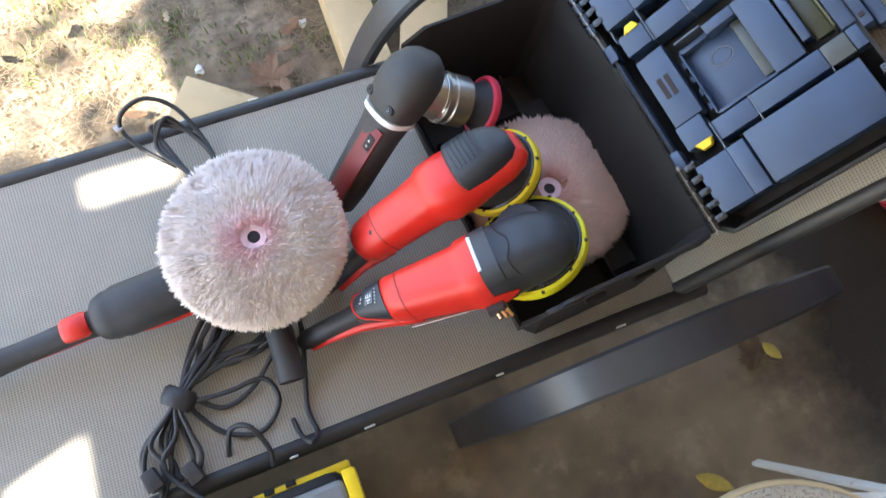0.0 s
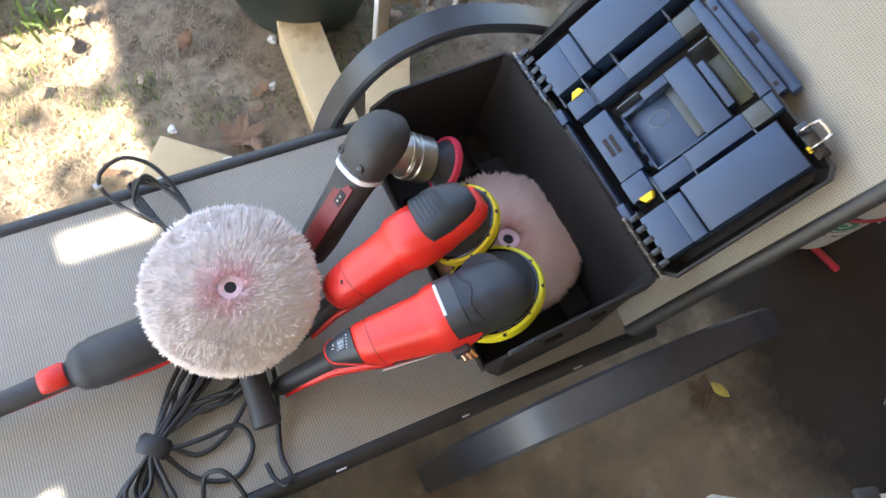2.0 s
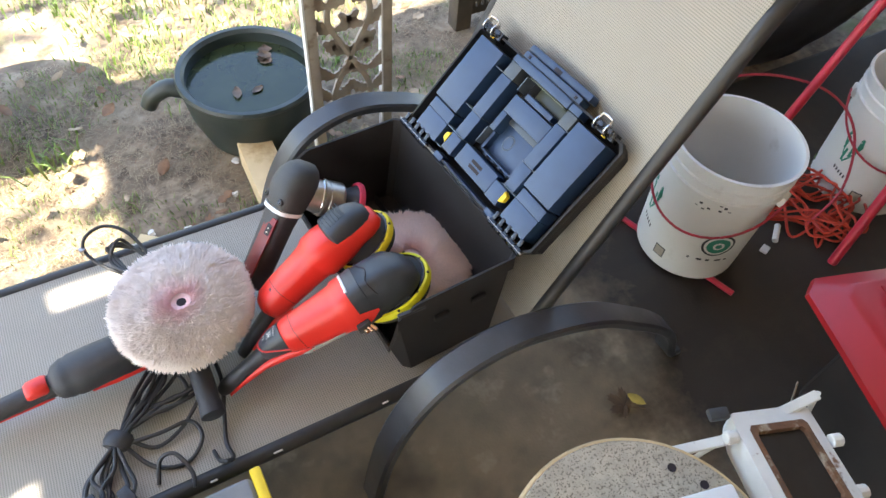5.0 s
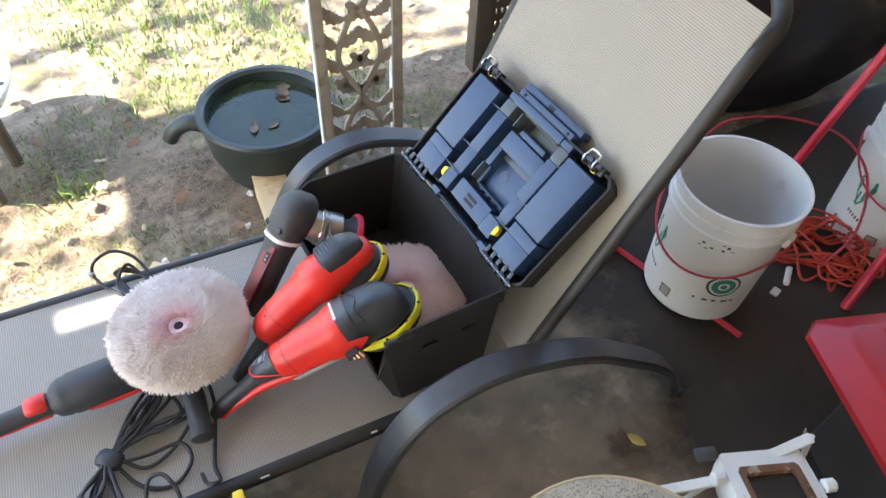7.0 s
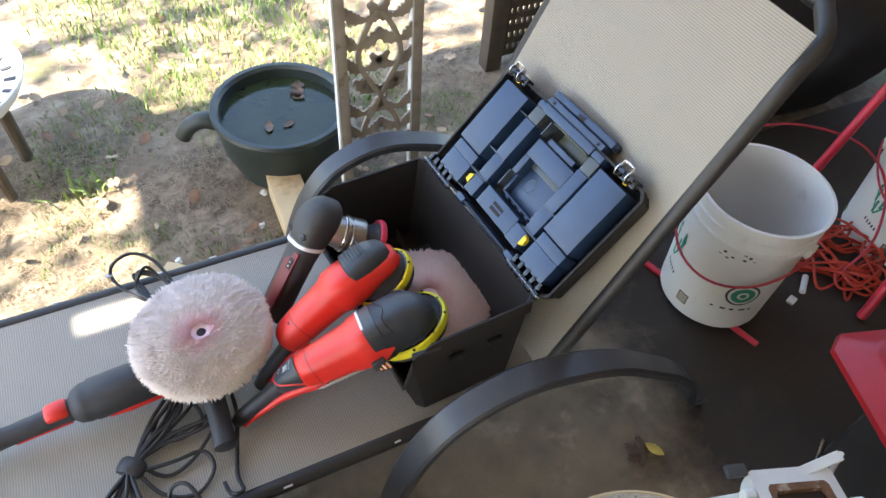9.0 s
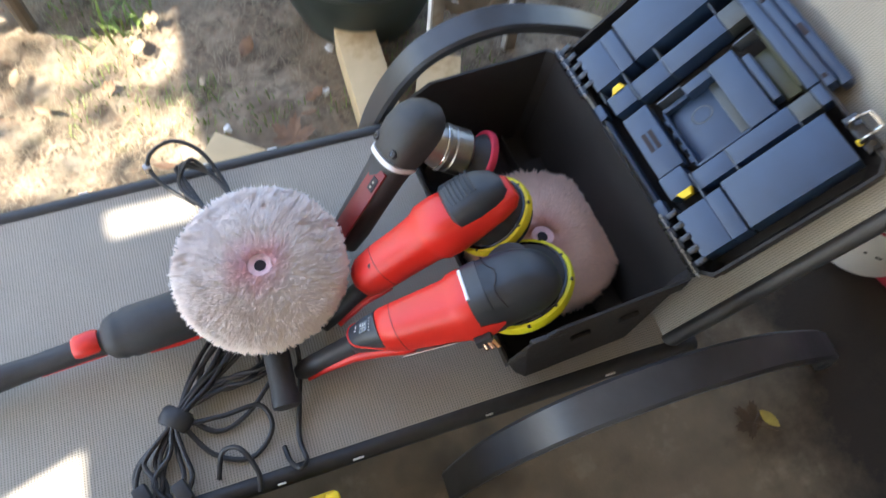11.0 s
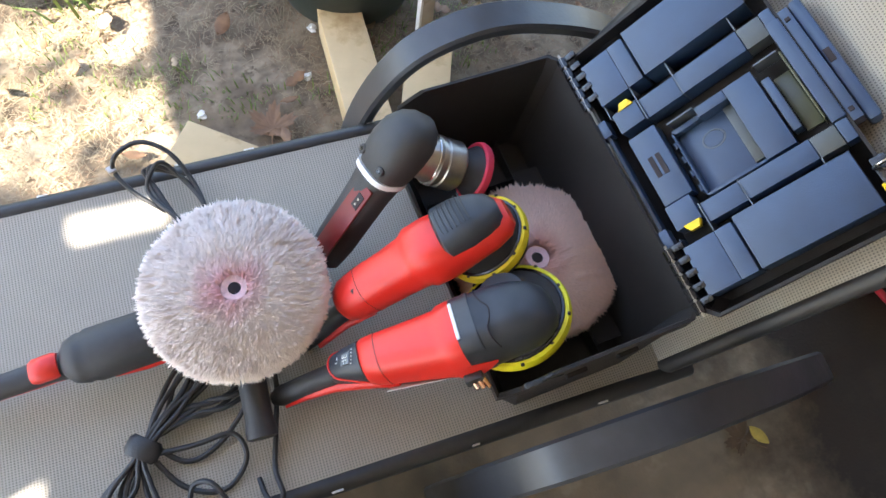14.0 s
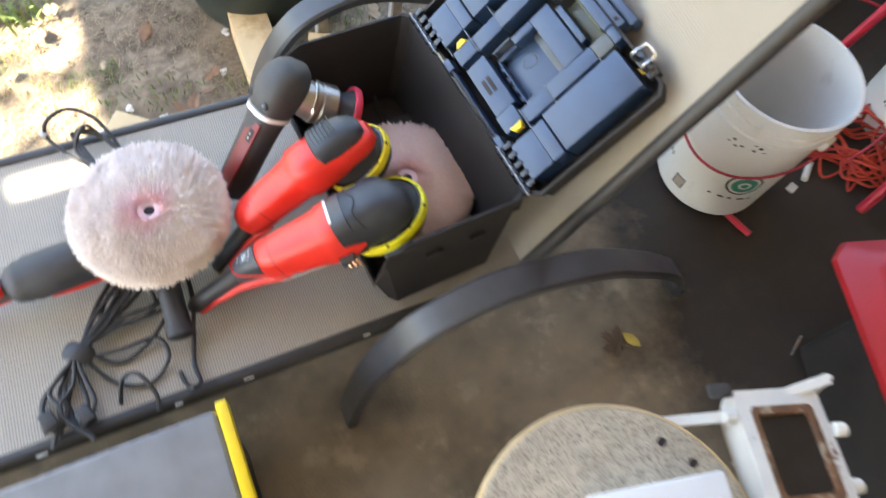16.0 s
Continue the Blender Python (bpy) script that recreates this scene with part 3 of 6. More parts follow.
def lid_parts():
    out = []

    def panel(name, v0, v1, u0, u1, w, depth=0.03, label="", mat=lid_sky_blue, bevel=0.0016):
        bm = bmesh.new()
        box(bm, ((v0 + v1) / 2 * LV, (1 - (u0 + u1)) * LU, w - depth / 2), ((v1 - v0) * LV, (u1 - u0) * 2 * LU, depth), bevel)
        out.append((name, bm, mat, label))

    # u: 0 at the far end, 1 at the near end
    for u0, u1 in ((0.060, 0.228), (0.768, 0.935)):
        panel("tray_panel", 0.345, 0.930, u0 - 0.006, u1, 0.002, 0.046)
        panel("tray_panel", 0.238, 0.330, u0 + 0.004, u1, -0.0005, 0.042, bevel=0.001)
        panel("tray_panel", 0.058, 0.236, u0 + 0.004, u1, -0.001, 0.042, bevel=0.001)
    # bars beside the dark troughs, in pieces
    for u0, u1 in ((0.277, 0.350), (0.675, 0.740)):
        panel("tray_bar", 0.240, 0.453, u0, u1, -0.006, 0.034)
        panel("tray_bar", 0.460, 0.820, u0, u1, -0.004, 0.036)
        panel("tray_window", 0.822, 0.942, u0, u1, -0.0055, 0.030, "smoky translucent block", mat=smoke_window)
        panel("tray_bar", 0.945, 1.000, u0, u1, -0.003, 0.030)
    panel("catch_block", 0.075, 0.228, 0.272, 0.346, -0.004, 0.034)
    panel("catch_block", 0.075, 0.222, 0.632, 0.716, -0.004, 0.034)
    panel("tray_stop", -0.035, 0.030, 0.268, 0.328, -0.003, 0.022)
    panel("tray_stop", -0.035, 0.030, 0.690, 0.748, -0.003, 0.022)
    # slotted plate and hinge-side rail
    panel("slot_plate", 0.082, 0.246, 0.376, 0.628, -0.006, 0.030)
    panel("tray_bar", -0.010, 0.012, 0.335, 0.685, -0.006, 0.018)
    for v in (0.127, 0.170):
        panel("tray_slot", v, v + 0.028, 0.464, 0.538, -0.0052, 0.003, mat=bore_black, bevel=0.0)
    # square well with an L-shaped block round it
    panel("well_floor", 0.298, 0.570, 0.425, 0.660, -0.038, 0.008, bevel=0.001)
    panel("well_block", 0.620, 0.775, 0.402, 0.662, -0.012, 0.034)
    panel("well_block", 0.455, 0.618, 0.402, 0.436, -0.012, 0.034)
    panel("well_block", 0.290, 0.450, 0.414, 0.432, -0.024, 0.022)
    panel("well_wall", 0.565, 0.6185, 0.438, 0.640, -0.030, 0.016, mat=smoke_window)
    panel("well_lip", 0.285, 0.298, 0.425, 0.655, -0.020, 0.026)
    panel("well_lip", 0.298, 0.620, 0.655, 0.664, -0.014, 0.030, bevel=0.0008)
    for k in range(4):
        panel("well_tooth", 0.268, 0.284, 0.455 + 0.052 * k, 0.478 + 0.052 * k, -0.022, 0.020, bevel=0.0008)
    bm = bmesh.new()
    lathe(bm, [(0.0115, -0.0385), (0.0108, -0.0374), (0.0, -0.0374)], 9, Matrix.Translation((0.452 * LV, 0.0, 0)) @ Matrix.Diagonal((1.15, 0.9, 1, 1)))
    out.append(("mould_mark", bm, lid_sky_blue, "round moulding mark"))
    bm = bmesh.new()
    torus(bm, 0.0125, 0.0012, Matrix.Translation((0.452 * LV, 0.0, -0.0376)) @ Matrix.Diagonal((1.15, 0.9, 1, 1)), n=18, k=6, squash=0.5)
    out.append(("mould_ring", bm, tray_edge, ""))
    # latch-side rails and window
    panel("tray_bar", 0.788, 0.832, 0.446, 0.628, -0.014, 0.026)
    panel("tray_window", 0.836, 0.922, 0.442, 0.632, -0.040, 0.006, "olive translucent window strip", mat=olive_window)
    panel("window_side", 0.924, 0.936, 0.400, 0.640, -0.014, 0.032, mat=olive_window)
    panel("latch_rail", 0.940, 1.008, 0.322, 0.672, -0.001, 0.034)
    panel("latch_rail", 1.014, 1.066, 0.305, 0.695, -0.006, 0.030)
    panel("carry_lip", 1.070, 1.132, 0.290, 0.712, -0.014, 0.034, bevel=0.005)
    panel("lip_slot", 1.080, 1.112, 0.470, 0.515, -0.0133, 0.002, mat=bore_black, bevel=0.0006)
    for u in (0.335, 0.655):
        panel("lip_stud", 1.026, 1.050, u, u + 0.014, -0.0045, 0.003, mat=bore_black, bevel=0.0008)
    # thin ribs across the troughs
    for v in (0.234, 0.455):
        for u0, u1 in ((0.228, 0.352), (0.672, 0.768)):
            panel("tray_rib", v, v + 0.007, u0, u1, -0.003, 0.036, mat=tray_edge, bevel=0.0)
    for u0, u1 in ((0.228, 0.277), (0.740, 0.768)):
        panel("tray_rib", 0.820, 0.826, u0, u1, -0.004, 0.034, mat=tray_edge, bevel=0.0)
        panel("tray_rib", 0.060, 0.066, u0, u1, -0.006, 0.030, mat=tray_edge, bevel=0.0)
    panel("tray_rib", 0.800, 0.920, 0.396, 0.401, -0.008, 0.030, mat=tray_edge, bevel=0.0)
    panel("tray_rib", 0.300, 0.450, 0.396, 0.401, -0.010, 0.030, mat=tray_edge, bevel=0.0)
    for u, s in ((0.258, 1), (0.730, -1)):
        bm = bmesh.new()
        y = (1 - 2 * u) * LU
        loft(bm, [[(0.165 * LV + a * q, y + s * b, w) for a, b in ((-0.012, -0.007), (0.012, -0.007), (0.007, 0.0025), (-0.006, 0.0025))] for w, q in ((-0.012, 1.0), (-0.004, 1.0), (-0.002, 0.85))])
        out.append(("catch_tab", bm, lid_yellow, "small yellow catch tab"))
    # wire latches: two leaves and a bridging loop on a black bracket
    for u in (0.085, 0.868):
        y = (1 - 2 * u) * LU
        panel("latch_bracket", 0.972, 1.040, u - 0.060, u + 0.065, -0.002, 0.020, mat=gloss_black)
        for k in (-1, 1):
            bm = bmesh.new()
            tube(bm, smooth_path([(LV * 0.985, y + k * 0.0125, 0.000), (LV * 0.99, y + k * 0.0125, 0.010), (LV * 1.03, y + k * 0.0125, 0.013), (LV * 1.065, y + k * 0.0125, 0.004)], 4), 0, section=(0.010, 0.0025))
            out.append(("latch", bm, chrome, "bright metal latch"))
        bm = bmesh.new()
        tube(bm, [(LV * 1.045, y - 0.0125, 0.0125), (LV * 1.085, y - 0.011, 0.013), (LV * 1.09, y, 0.013), (LV * 1.085, y + 0.011, 0.013), (LV * 1.045, y + 0.0125, 0.0125)], 0.0023, 8)
        out.append(("latch_loop", bm, chrome, ""))
        panel("latch_mark", 0.960, 0.975, u + 0.015, u + 0.035, 0.0015, 0.002, mat=lid_yellow, bevel=0.0)
    return out


toolbox()


# ---- polishing tools ----
def pad_mesh(R, thick, hub, tufts, seed, flop=0.5):
    """Wool disc: a rounded body covered with pointed tufts that lean outwards."""
    rnd = random.Random(seed)
    bm = bmesh.new()
    lathe(bm, [(hub * 0.5, -0.012), (hub, -0.006), (hub * 1.7, 0.005), (R * 0.5, 0.0115), (R * 0.8, 0.0085), (R * 0.95, 0.000), (R * 0.98, -thick * 0.45), (R * 0.85, -thick * 0.9), (R * 0.4, -thick), (0.0, -thick)], 40)
    for k in range(tufts):
        a = rnd.uniform(0, math.tau)
        q = (k + 0.5) / tufts
        if q < 0.72:
            r = math.sqrt(rnd.uniform((hub * 1.15) ** 2, (R * 0.93) ** 2))
            z = 0.004 + 0.004 * math.sin(math.pi * r / R)
            tilt = 0.55 + 0.65 * (r / R) + rnd.uniform(-0.2, 0.25)
        else:
            f = rnd.uniform(0, 1)
            r, z = R * (0.93 - 0.05 * f * f), 0.002 - thick * 0.95 * f
            tilt = 1.25 + 0.75 * f + rnd.uniform(-0.15, 0.15)
        ll = rnd.uniform(0.012, 0.019) * (0.6 + 0.5 * min(1, r / (R * 0.5)))
        px, py = r * math.cos(a), r * math.sin(a)
        lock = noise.cell((px * 120, py * 120, z * 120 + seed))
        ll *= 0.92 + 0.16 * abs(lock)
        az = a + 0.9 * noise.noise((px * 38, py * 38, z * 38 + seed)) + 0.18 * lock + rnd.gauss(0, 0.15)
        tilt += 0.35 * noise.noise((px * 55, py * 55, 5 + seed)) + 0.10 * noise.cell((px * 120 + 7, py * 120, z * 120 + seed))
        d = Vector((math.cos(az) * math.sin(tilt), math.sin(az) * math.sin(tilt), math.cos(tilt)))
        p = Vector((r * math.cos(a), r * math.sin(a), z - 0.003))
        s = d.cross(Vector((0, 0, 1)))
        s = s.normalized() if s.length > 0.01 else Vector((1, 0, 0))
        u = s.cross(d)
        w = rnd.uniform(0.0012, 0.0021) if k % 4 else rnd.uniform(0.0024, 0.0036)
        base = [bm.verts.new(p + s * w * math.cos(h) + u * w * math.sin(h)) for h in (0.3, 2.4, 4.5)]
        mid = [bm.verts.new(p + d * ll * 0.6 + s * w * 0.75 * math.cos(h) + u * w * 0.75 * math.sin(h)) for h in (0.3, 2.4, 4.5)]
        tip = bm.verts.new(p + d * ll + Vector((0, 0, -0.002 * flop)) + s * rnd.uniform(-0.002, 0.002))
        for i in range(3):
            bm.faces.new((base[i], base[(i + 1) % 3], mid[(i + 1) % 3], mid[i]))
            bm.faces.new((mid[i], mid[(i + 1) % 3], tip))
    return bm


def hub_parts(ob, hub):
    bm = bmesh.new()
    lathe(bm, [(hub * 0.54, -0.006), (hub * 0.57, -0.0005), (hub * 0.85, 0.0008), (hub * 1.15, 0.0015), (hub * 1.2, -0.006)], 28, cap=False)
    part("hub", bm, hub_cloth, ob, "pale stitched hub")
    bm = bmesh.new()
    lathe(bm, [(hub * 0.60, -0.012), (hub * 0.60, -0.0012), (0.0, -0.0012)], 24)
    part("bore", bm, bore_black, ob, "dark centre hole")


def rotary():
    ob = thing("rotary_polisher", axes((0.155, 0.612, 0.283), (-1, -0.055, -0.015), (0, 0, 1)), "black and red rotary polisher lying upside down with wool pad", "polisher")
    # local X runs from the head to the tail
    bm = bmesh.new()
    loft(bm, [oval(-0.035, 0.052, 0.028, 0.026), oval(-0.02, 0.050, 0.036, 0.034), oval(0.03, 0.048, 0.038, 0.035), oval(0.07, 0.044, 0.034, 0.032)])
    part("gear_head", bm, alloy, ob)
    bm = bmesh.new()
    loft(bm, [oval(0.06, 0.048, 0.034, 0.034), oval(0.08, 0.048, 0.036, 0.036), oval(0.16, 0.048, 0.036, 0.036), oval(0.205, 0.048, 0.036, 0.035), oval(0.212, 0.048, 0.033, 0.032), oval(0.218, 0.048, 0.034, 0.033), oval(0.234, 0.046, 0.029, 0.028), oval(0.242, 0.044, 0.020, 0.020)])
    part("motor_body", bm, rubber, ob)
    bm = bmesh.new()
    loft(bm, [oval(0.10, 0.028, 0.037, 0.012), oval(0.15, 0.028, 0.0375, 0.012), oval(0.19, 0.026, 0.033, 0.010)])
    part("side_trim", bm, red_plastic, ob)
    bm = bmesh.new()
    loft(bm, [oval(0.225, 0.044, 0.021, 0.021), oval(0.26, 0.042, 0.0165, 0.019), oval(0.34, 0.038, 0.0155, 0.018), oval(0.40, 0.036, 0.018, 0.020), oval(0.428, 0.036, 0.021, 0.023), oval(0.45, 0.036, 0.016, 0.017)])
    part("grip", bm, rubber, ob)
    bm = bmesh.new()
    loft(bm, [oval(0.246, 0.054, 0.0155, 0.012), oval(0.252, 0.056, 0.0175, 0.0135), oval(0.276, 0.055, 0.017, 0.0125), oval(0.282, 0.052, 0.0145, 0.011)])
    part("trigger", bm, red_plastic, ob, "bright red trigger switch")
    bm = bmesh.new()
    loft(bm, [oval(0.25, 0.026, 0.014, 0.010), oval(0.34, 0.022, 0.012, 0.007)])
    part("grip_trim", bm, red_plastic, ob)
    bm = bmesh.new()
    tube(bm, smooth_path([(0.445, 0, 0.036), (0.51, 0.006, 0.030), (0.58, 0.02, 0.006), (0.70, 0.05, 0.006)], 6), lambda f: 0.0085 - 0.0045 * min(1, f * 2), 10)
    part("power_cord", bm, cord_black, ob)
    bm = bmesh.new()
    rod(bm, (0, 0, 0.07), (0, 0, 0.09), 0.02)
    part("spindle", bm, alloy, ob)
    # side handle
    m = axes((0.015, 0.03, 0.045), (0.10, 1, -0.10), (0, 0, 1))
    bm = bmesh.new()
    loft(bm, [[tuple(m @ Vector(p)) for p in oval(x, 0, r, r, 2.0, 16)] for x, r in ((0, 0.012), (0.012, 0.013), (0.03, 0.0165), (0.08, 0.019), (0.125, 0.0185), (0.14, 0.021), (0.150, 0.0205), (0.153, 0.015))])
    part("side_handle", bm, rubber, ob)
    return ob


rotary()
wp = thing("wool_pad", pose(0.151, 0.615, 0.399, 3, -2, 0), "fluffy pale pink wool buffing pad, dyed pink at centre", "buffing pad", group="wool pads")
part("wool_cover", pad_mesh(0.115, 0.034, 0.0150, 18500, 3), wool_main, wp, "pale pink wool pile", smooth=180)
hub_parts(wp, 0.0150)
wp2 = thing("wool_pad", pose(0.566, 0.553, 0.366, 0, 6, 40), "worn dusky pink wool pad lying in the toolbox", "buffing pad", group="wool pads")
part("wool_cover", pad_mesh(0.114, 0.034, 0.017, 13000, 8, 1.0), wool_second, wp2, "worn pink wool pile", smooth=180)
hub_parts(wp2, 0.015)


def plate_parts(ob, m, R, foam):
    """Backing plate under a head: rubber cone, glossy rim, coloured foam edge; m carries local -Z outwards."""
    bm = bmesh.new()
    lathe(bm, [(0.030, 0.0), (0.036, -0.018), (0.046, -0.034), (R * 0.80, -0.046), (R * 0.88, -0.053), (R * 0.90, -0.078), (0, -0.078)], 40, m)
    part("backing_plate", bm, rubber, ob)
    bm = bmesh.new()
    torus(bm, R * 0.875, 0.0035, m @ Matrix.Translation((0, 0, -0.0535)), 44, 8)
    part("plate_rim", bm, gloss_black, ob)
    bm = bmesh.new()
    lathe(bm, [(R * 0.915, -0.053), (R * 0.925, -0.0515), (R * 0.985, -0.0525), (R * 1.01, -0.057), (R * 1.005, -0.064), (R * 0.9, -0.067)], 48, m)
    part("foam_edge", bm, foam, ob, "bright foam edge of the plate")
    for k in range(10):
        a = math.tau * (k + 0.3) / 10
        bm = bmesh.new()
        box(bm, (0, 0, 0), (0.0035, 0.0045, 0.004), 0.0008, m @ Matrix.Rotation(a, 4, "Z") @ Matrix.Translation((R * (0.985 if k % 2 else 0.935), 0, -0.053)))
        part("vent_notch", bm, bore_black, ob)


def polisher_lower():
    ob = thing("orbital_polisher", axes((0.360, 0.454, 0.431), (0.93, 0.03, 0.36), (-0.33, 0.36, 0.87)), "red random orbital polisher with black head and yellow plate", "polisher", group="orbital polishers")
    bm = bmesh.new()
    loft(bm, [oval(-0.086, -0.002, 0.020, 0.019, 2.6, 28, yc=0.0232), oval(-0.082, -0.001, 0.0265, 0.025, 2.7, 28, yc=0.0224), oval(-0.074, 0.0, 0.0300, 0.0285, 2.8, 28, yc=0.0208), oval(-0.055, 0.0, 0.0325, 0.031, 2.8, 28, yc=0.0170), oval(-0.02, 0.001, 0.0350, 0.0345, 3.0, 28, yc=0.0100), oval(0.018, 0.002, 0.0385, 0.038, 3.2, 28, yc=0.0024), oval(0.028, 0.002, 0.0395, 0.039, 3.4, 28, yc=0.0004), oval(0.034, 0.002, 0.0425, 0.0415, 3.6, 28), oval(0.0515, 0.002, 0.0430, 0.042, 3.8, 28)])
    part("motor_shell", bm, red_plastic, ob)
    bm = bmesh.new()
    loft(bm, [oval(-0.0560, 0.0, 0.0328, 0.0313, 2.8, 28, yc=0.0172), oval(-0.0550, 0.0, 0.0330, 0.0315, 2.8, 28, yc=0.0170)])
    part("shell_seam", bm, dark_red, ob)
    bm = bmesh.new()
    box(bm, (0.0535, -0.001, 0.0440), (0.0045, 0.052, 0.003), 0.001)
    part("trim_band", bm, silver_tape, ob, "silver trim strip")
    # red tooth that runs on under the head
    bm = bmesh.new()
    loft(bm, [[(x, -0.043 + 0.002 * q, -0.012 - h), (x, -0.043 + 0.002 * q, -0.012 + h), (x, -0.036, -0.012 + h), (x, -0.036, -0.012 - h)] for x, h, q in ((0.045, 0.016, 0), (0.065, 0.010, 0), (0.082, 0.002, 1))])
    part("shell_tooth", bm, red_plastic, ob)
    bm = bmesh.new()
    loft(bm, [oval(0.0515, 0.002, 0.0415, 0.0415, 4.0, 32), oval(0.056, 0.002, 0.0418, 0.0425, 4.0, 32), oval(0.076, 0.002, 0.0415, 0.0435, 4.0, 32), oval(0.0775, 0.002, 0.0405, 0.0425, 3.8, 32), oval(0.105, 0.001, 0.0405, 0.0430, 3.4, 32), oval(0.128, -0.002, 0.0395, 0.0405, 3.0, 32, shear=0.06), oval(0.146, -0.007, 0.0365, 0.0350, 2.7, 32, shear=0.14), oval(0.158, -0.012, 0.0300, 0.0275, 2.4, 32, shear=0.2), oval(0.166, -0.017, 0.0200, 0.0185, 2.2, 32, shear=0.2), oval(0.169, -0.020, 0.008, 0.008, 2.0, 32)])
    part("head", bm, head_rubber, ob)
    # wavy moulded seam over the top of the head
    bm = bmesh.new()
    tube(bm, smooth_path([(0.088, 0.0400, 0.018), (0.086, 0.0345, 0.0385), (0.087, 0.022, 0.0442), (0.092, 0.010, 0.0446), (0.098, 0.000, 0.0446), (0.096, -0.014, 0.0444), (0.090, -0.026, 0.0435), (0.090, -0.0365, 0.0375), (0.094, -0.0405, 0.015)], 5), 0.0009, 6)
    part("head_seam", bm, bore_black, ob)
    bm = bmesh.new()
    lathe(bm, [(0.036, -0.010), (0.043, -0.026), (0.050, -0.034)], 32, Matrix.Translation((0.113, 0.016, 0)))
    part("skirt", bm, rubber, ob)
    plate_parts(ob, Matrix.Translation((0.115, 0.027, 0.019)), 0.075, ring_lemon)
    for x, y in ((0.092, 0.080), (0.100, 0.076)):
        bm = bmesh.new()
        rod(bm, (x, y, -0.034), (x, y, -0.027), 0.0035, 10)
        part("plate_screw", bm, alloy, ob)
    # control pod and slim grip at the tail
    bm = bmesh.new()
    loft(bm, [oval(-0.080, 0.002, 0.0270, 0.0255, 2.8, yc=0.0220), oval(-0.100, 0.001, 0.0235, 0.022, 2.8, yc=0.0260), oval(-0.122, -0.003, 0.0185, 0.0175, 2.6, yc=0.0304), oval(-0.130, -0.006, 0.0150, 0.0145, 2.4, yc=0.0320)])
    part("control_pod", bm, head_rubber, ob)
    tilt = Matrix.Translation((-0.098, 0.0235, 0.0238)) @ Matrix.Rotation(radians(-11), 4, "Z") @ Matrix.Rotation(radians(-11), 4, "Y")
    bm = bmesh.new()
    box(bm, (0, 0, 0), (0.013, 0.017, 0.0016), 0.0005, tilt)
    part("speed_display", bm, display_grey, ob, "small grey speed display")
    for x, y, l, w in ((0.0035, 0.003, 0.0009, 0.004), (0.0, 0.003, 0.0009, 0.004), (-0.0035, 0.003, 0.0009, 0.004), (0.0, 0.001, 0.007, 0.0008), (0.0, -0.003, 0.007, 0.0008), (0.0, -0.006, 0.0009, 0.004), (-0.012, 0.003, 0.0014, 0.004), (-0.013, -0.003, 0.003, 0.001)):
        bm = bmesh.new()
        box(bm, (x, y, 0.0014), (l, w, 0.0007), 0, tilt)
        part("display_mark", bm, label_white, ob)
    for k in range(5):
        bm = bmesh.new()
        box(bm, (0.0105, -0.010 + 0.005 * k, 0.0012), (0.0016, 0.0016, 0.0008), 0, tilt)
        part("level_dot", bm, label_white, ob)
    bm = bmesh.new()
    tube(bm, smooth_path([(-0.082, 0.0496, -0.0040), (-0.104, 0.0496, 0.0040), (-0.122, 0.0469, 0.0085), (-0.128, 0.0316, 0.0105), (-0.122, 0.0139, 0.0075), (-0.104, 0.0040, 0.0020), (-0.082, -0.0048, -0.0060)], 6), 0.0016, 8)
    part("pod_ring", bm, red_plastic, ob)
    bm = bmesh.new()
    loft(bm, [oval(-0.120, -0.007, 0.0150, 0.015, yc=0.0300), oval(-0.145, -0.014, 0.0135, 0.0140, yc=0.0350), oval(-0.185, -0.026, 0.0130, 0.0140, yc=0.0430), oval(-0.225, -0.037, 0.0130, 0.0140, yc=0.0490), oval(-0.238, -0.041, 0.009, 0.009, yc=0.0512)])
    part("grip", bm, rubber, ob)
    bm = bmesh.new()
    loft(bm, [oval(-0.05, -0.026, 0.026, 0.012, yc=0.0120), oval(-0.10, -0.022, 0.0185, 0.010, yc=0.0200), oval(-0.14, -0.026, 0.0115, 0.007, yc=0.0270), oval(-0.19, -0.039, 0.0085, 0.005, yc=0.0370), oval(-0.225, -0.050, 0.006, 0.003, yc=0.0420)])
    part("lower_trim", bm, red_plastic, ob)
    bm = bmesh.new()
    box(bm, (0, 0, 0), (0.080, 0.026, 0.0015), 0.0005, Matrix.Translation((-0.026, -0.0175, -0.0285)) @ Matrix.Rotation(radians(-11), 4, "Z") @ Matrix.Rotation(radians(-48), 4, "X"))
    part("rating_label", bm, worn_label, ob, "pale printed rating label")
    bm = bmesh.new()
    box(bm, (0.046, -0.046, -0.020), (0.024, 0.013, 0.015), 0.003)
    part("brush_cap", bm, rubber, ob)
    for k in range(3):
        bm = bmesh.new()
        rod(bm, (0.044 + 0.006 * k, -0.050, -0.022), (0.046 + 0.007 * k, -0.060, -0.024 - 0.003 * k), 0.0028, 8)
        part("brush_screw", bm, copper, ob, "copper coloured brush contact")
    return ob


polisher_lower()


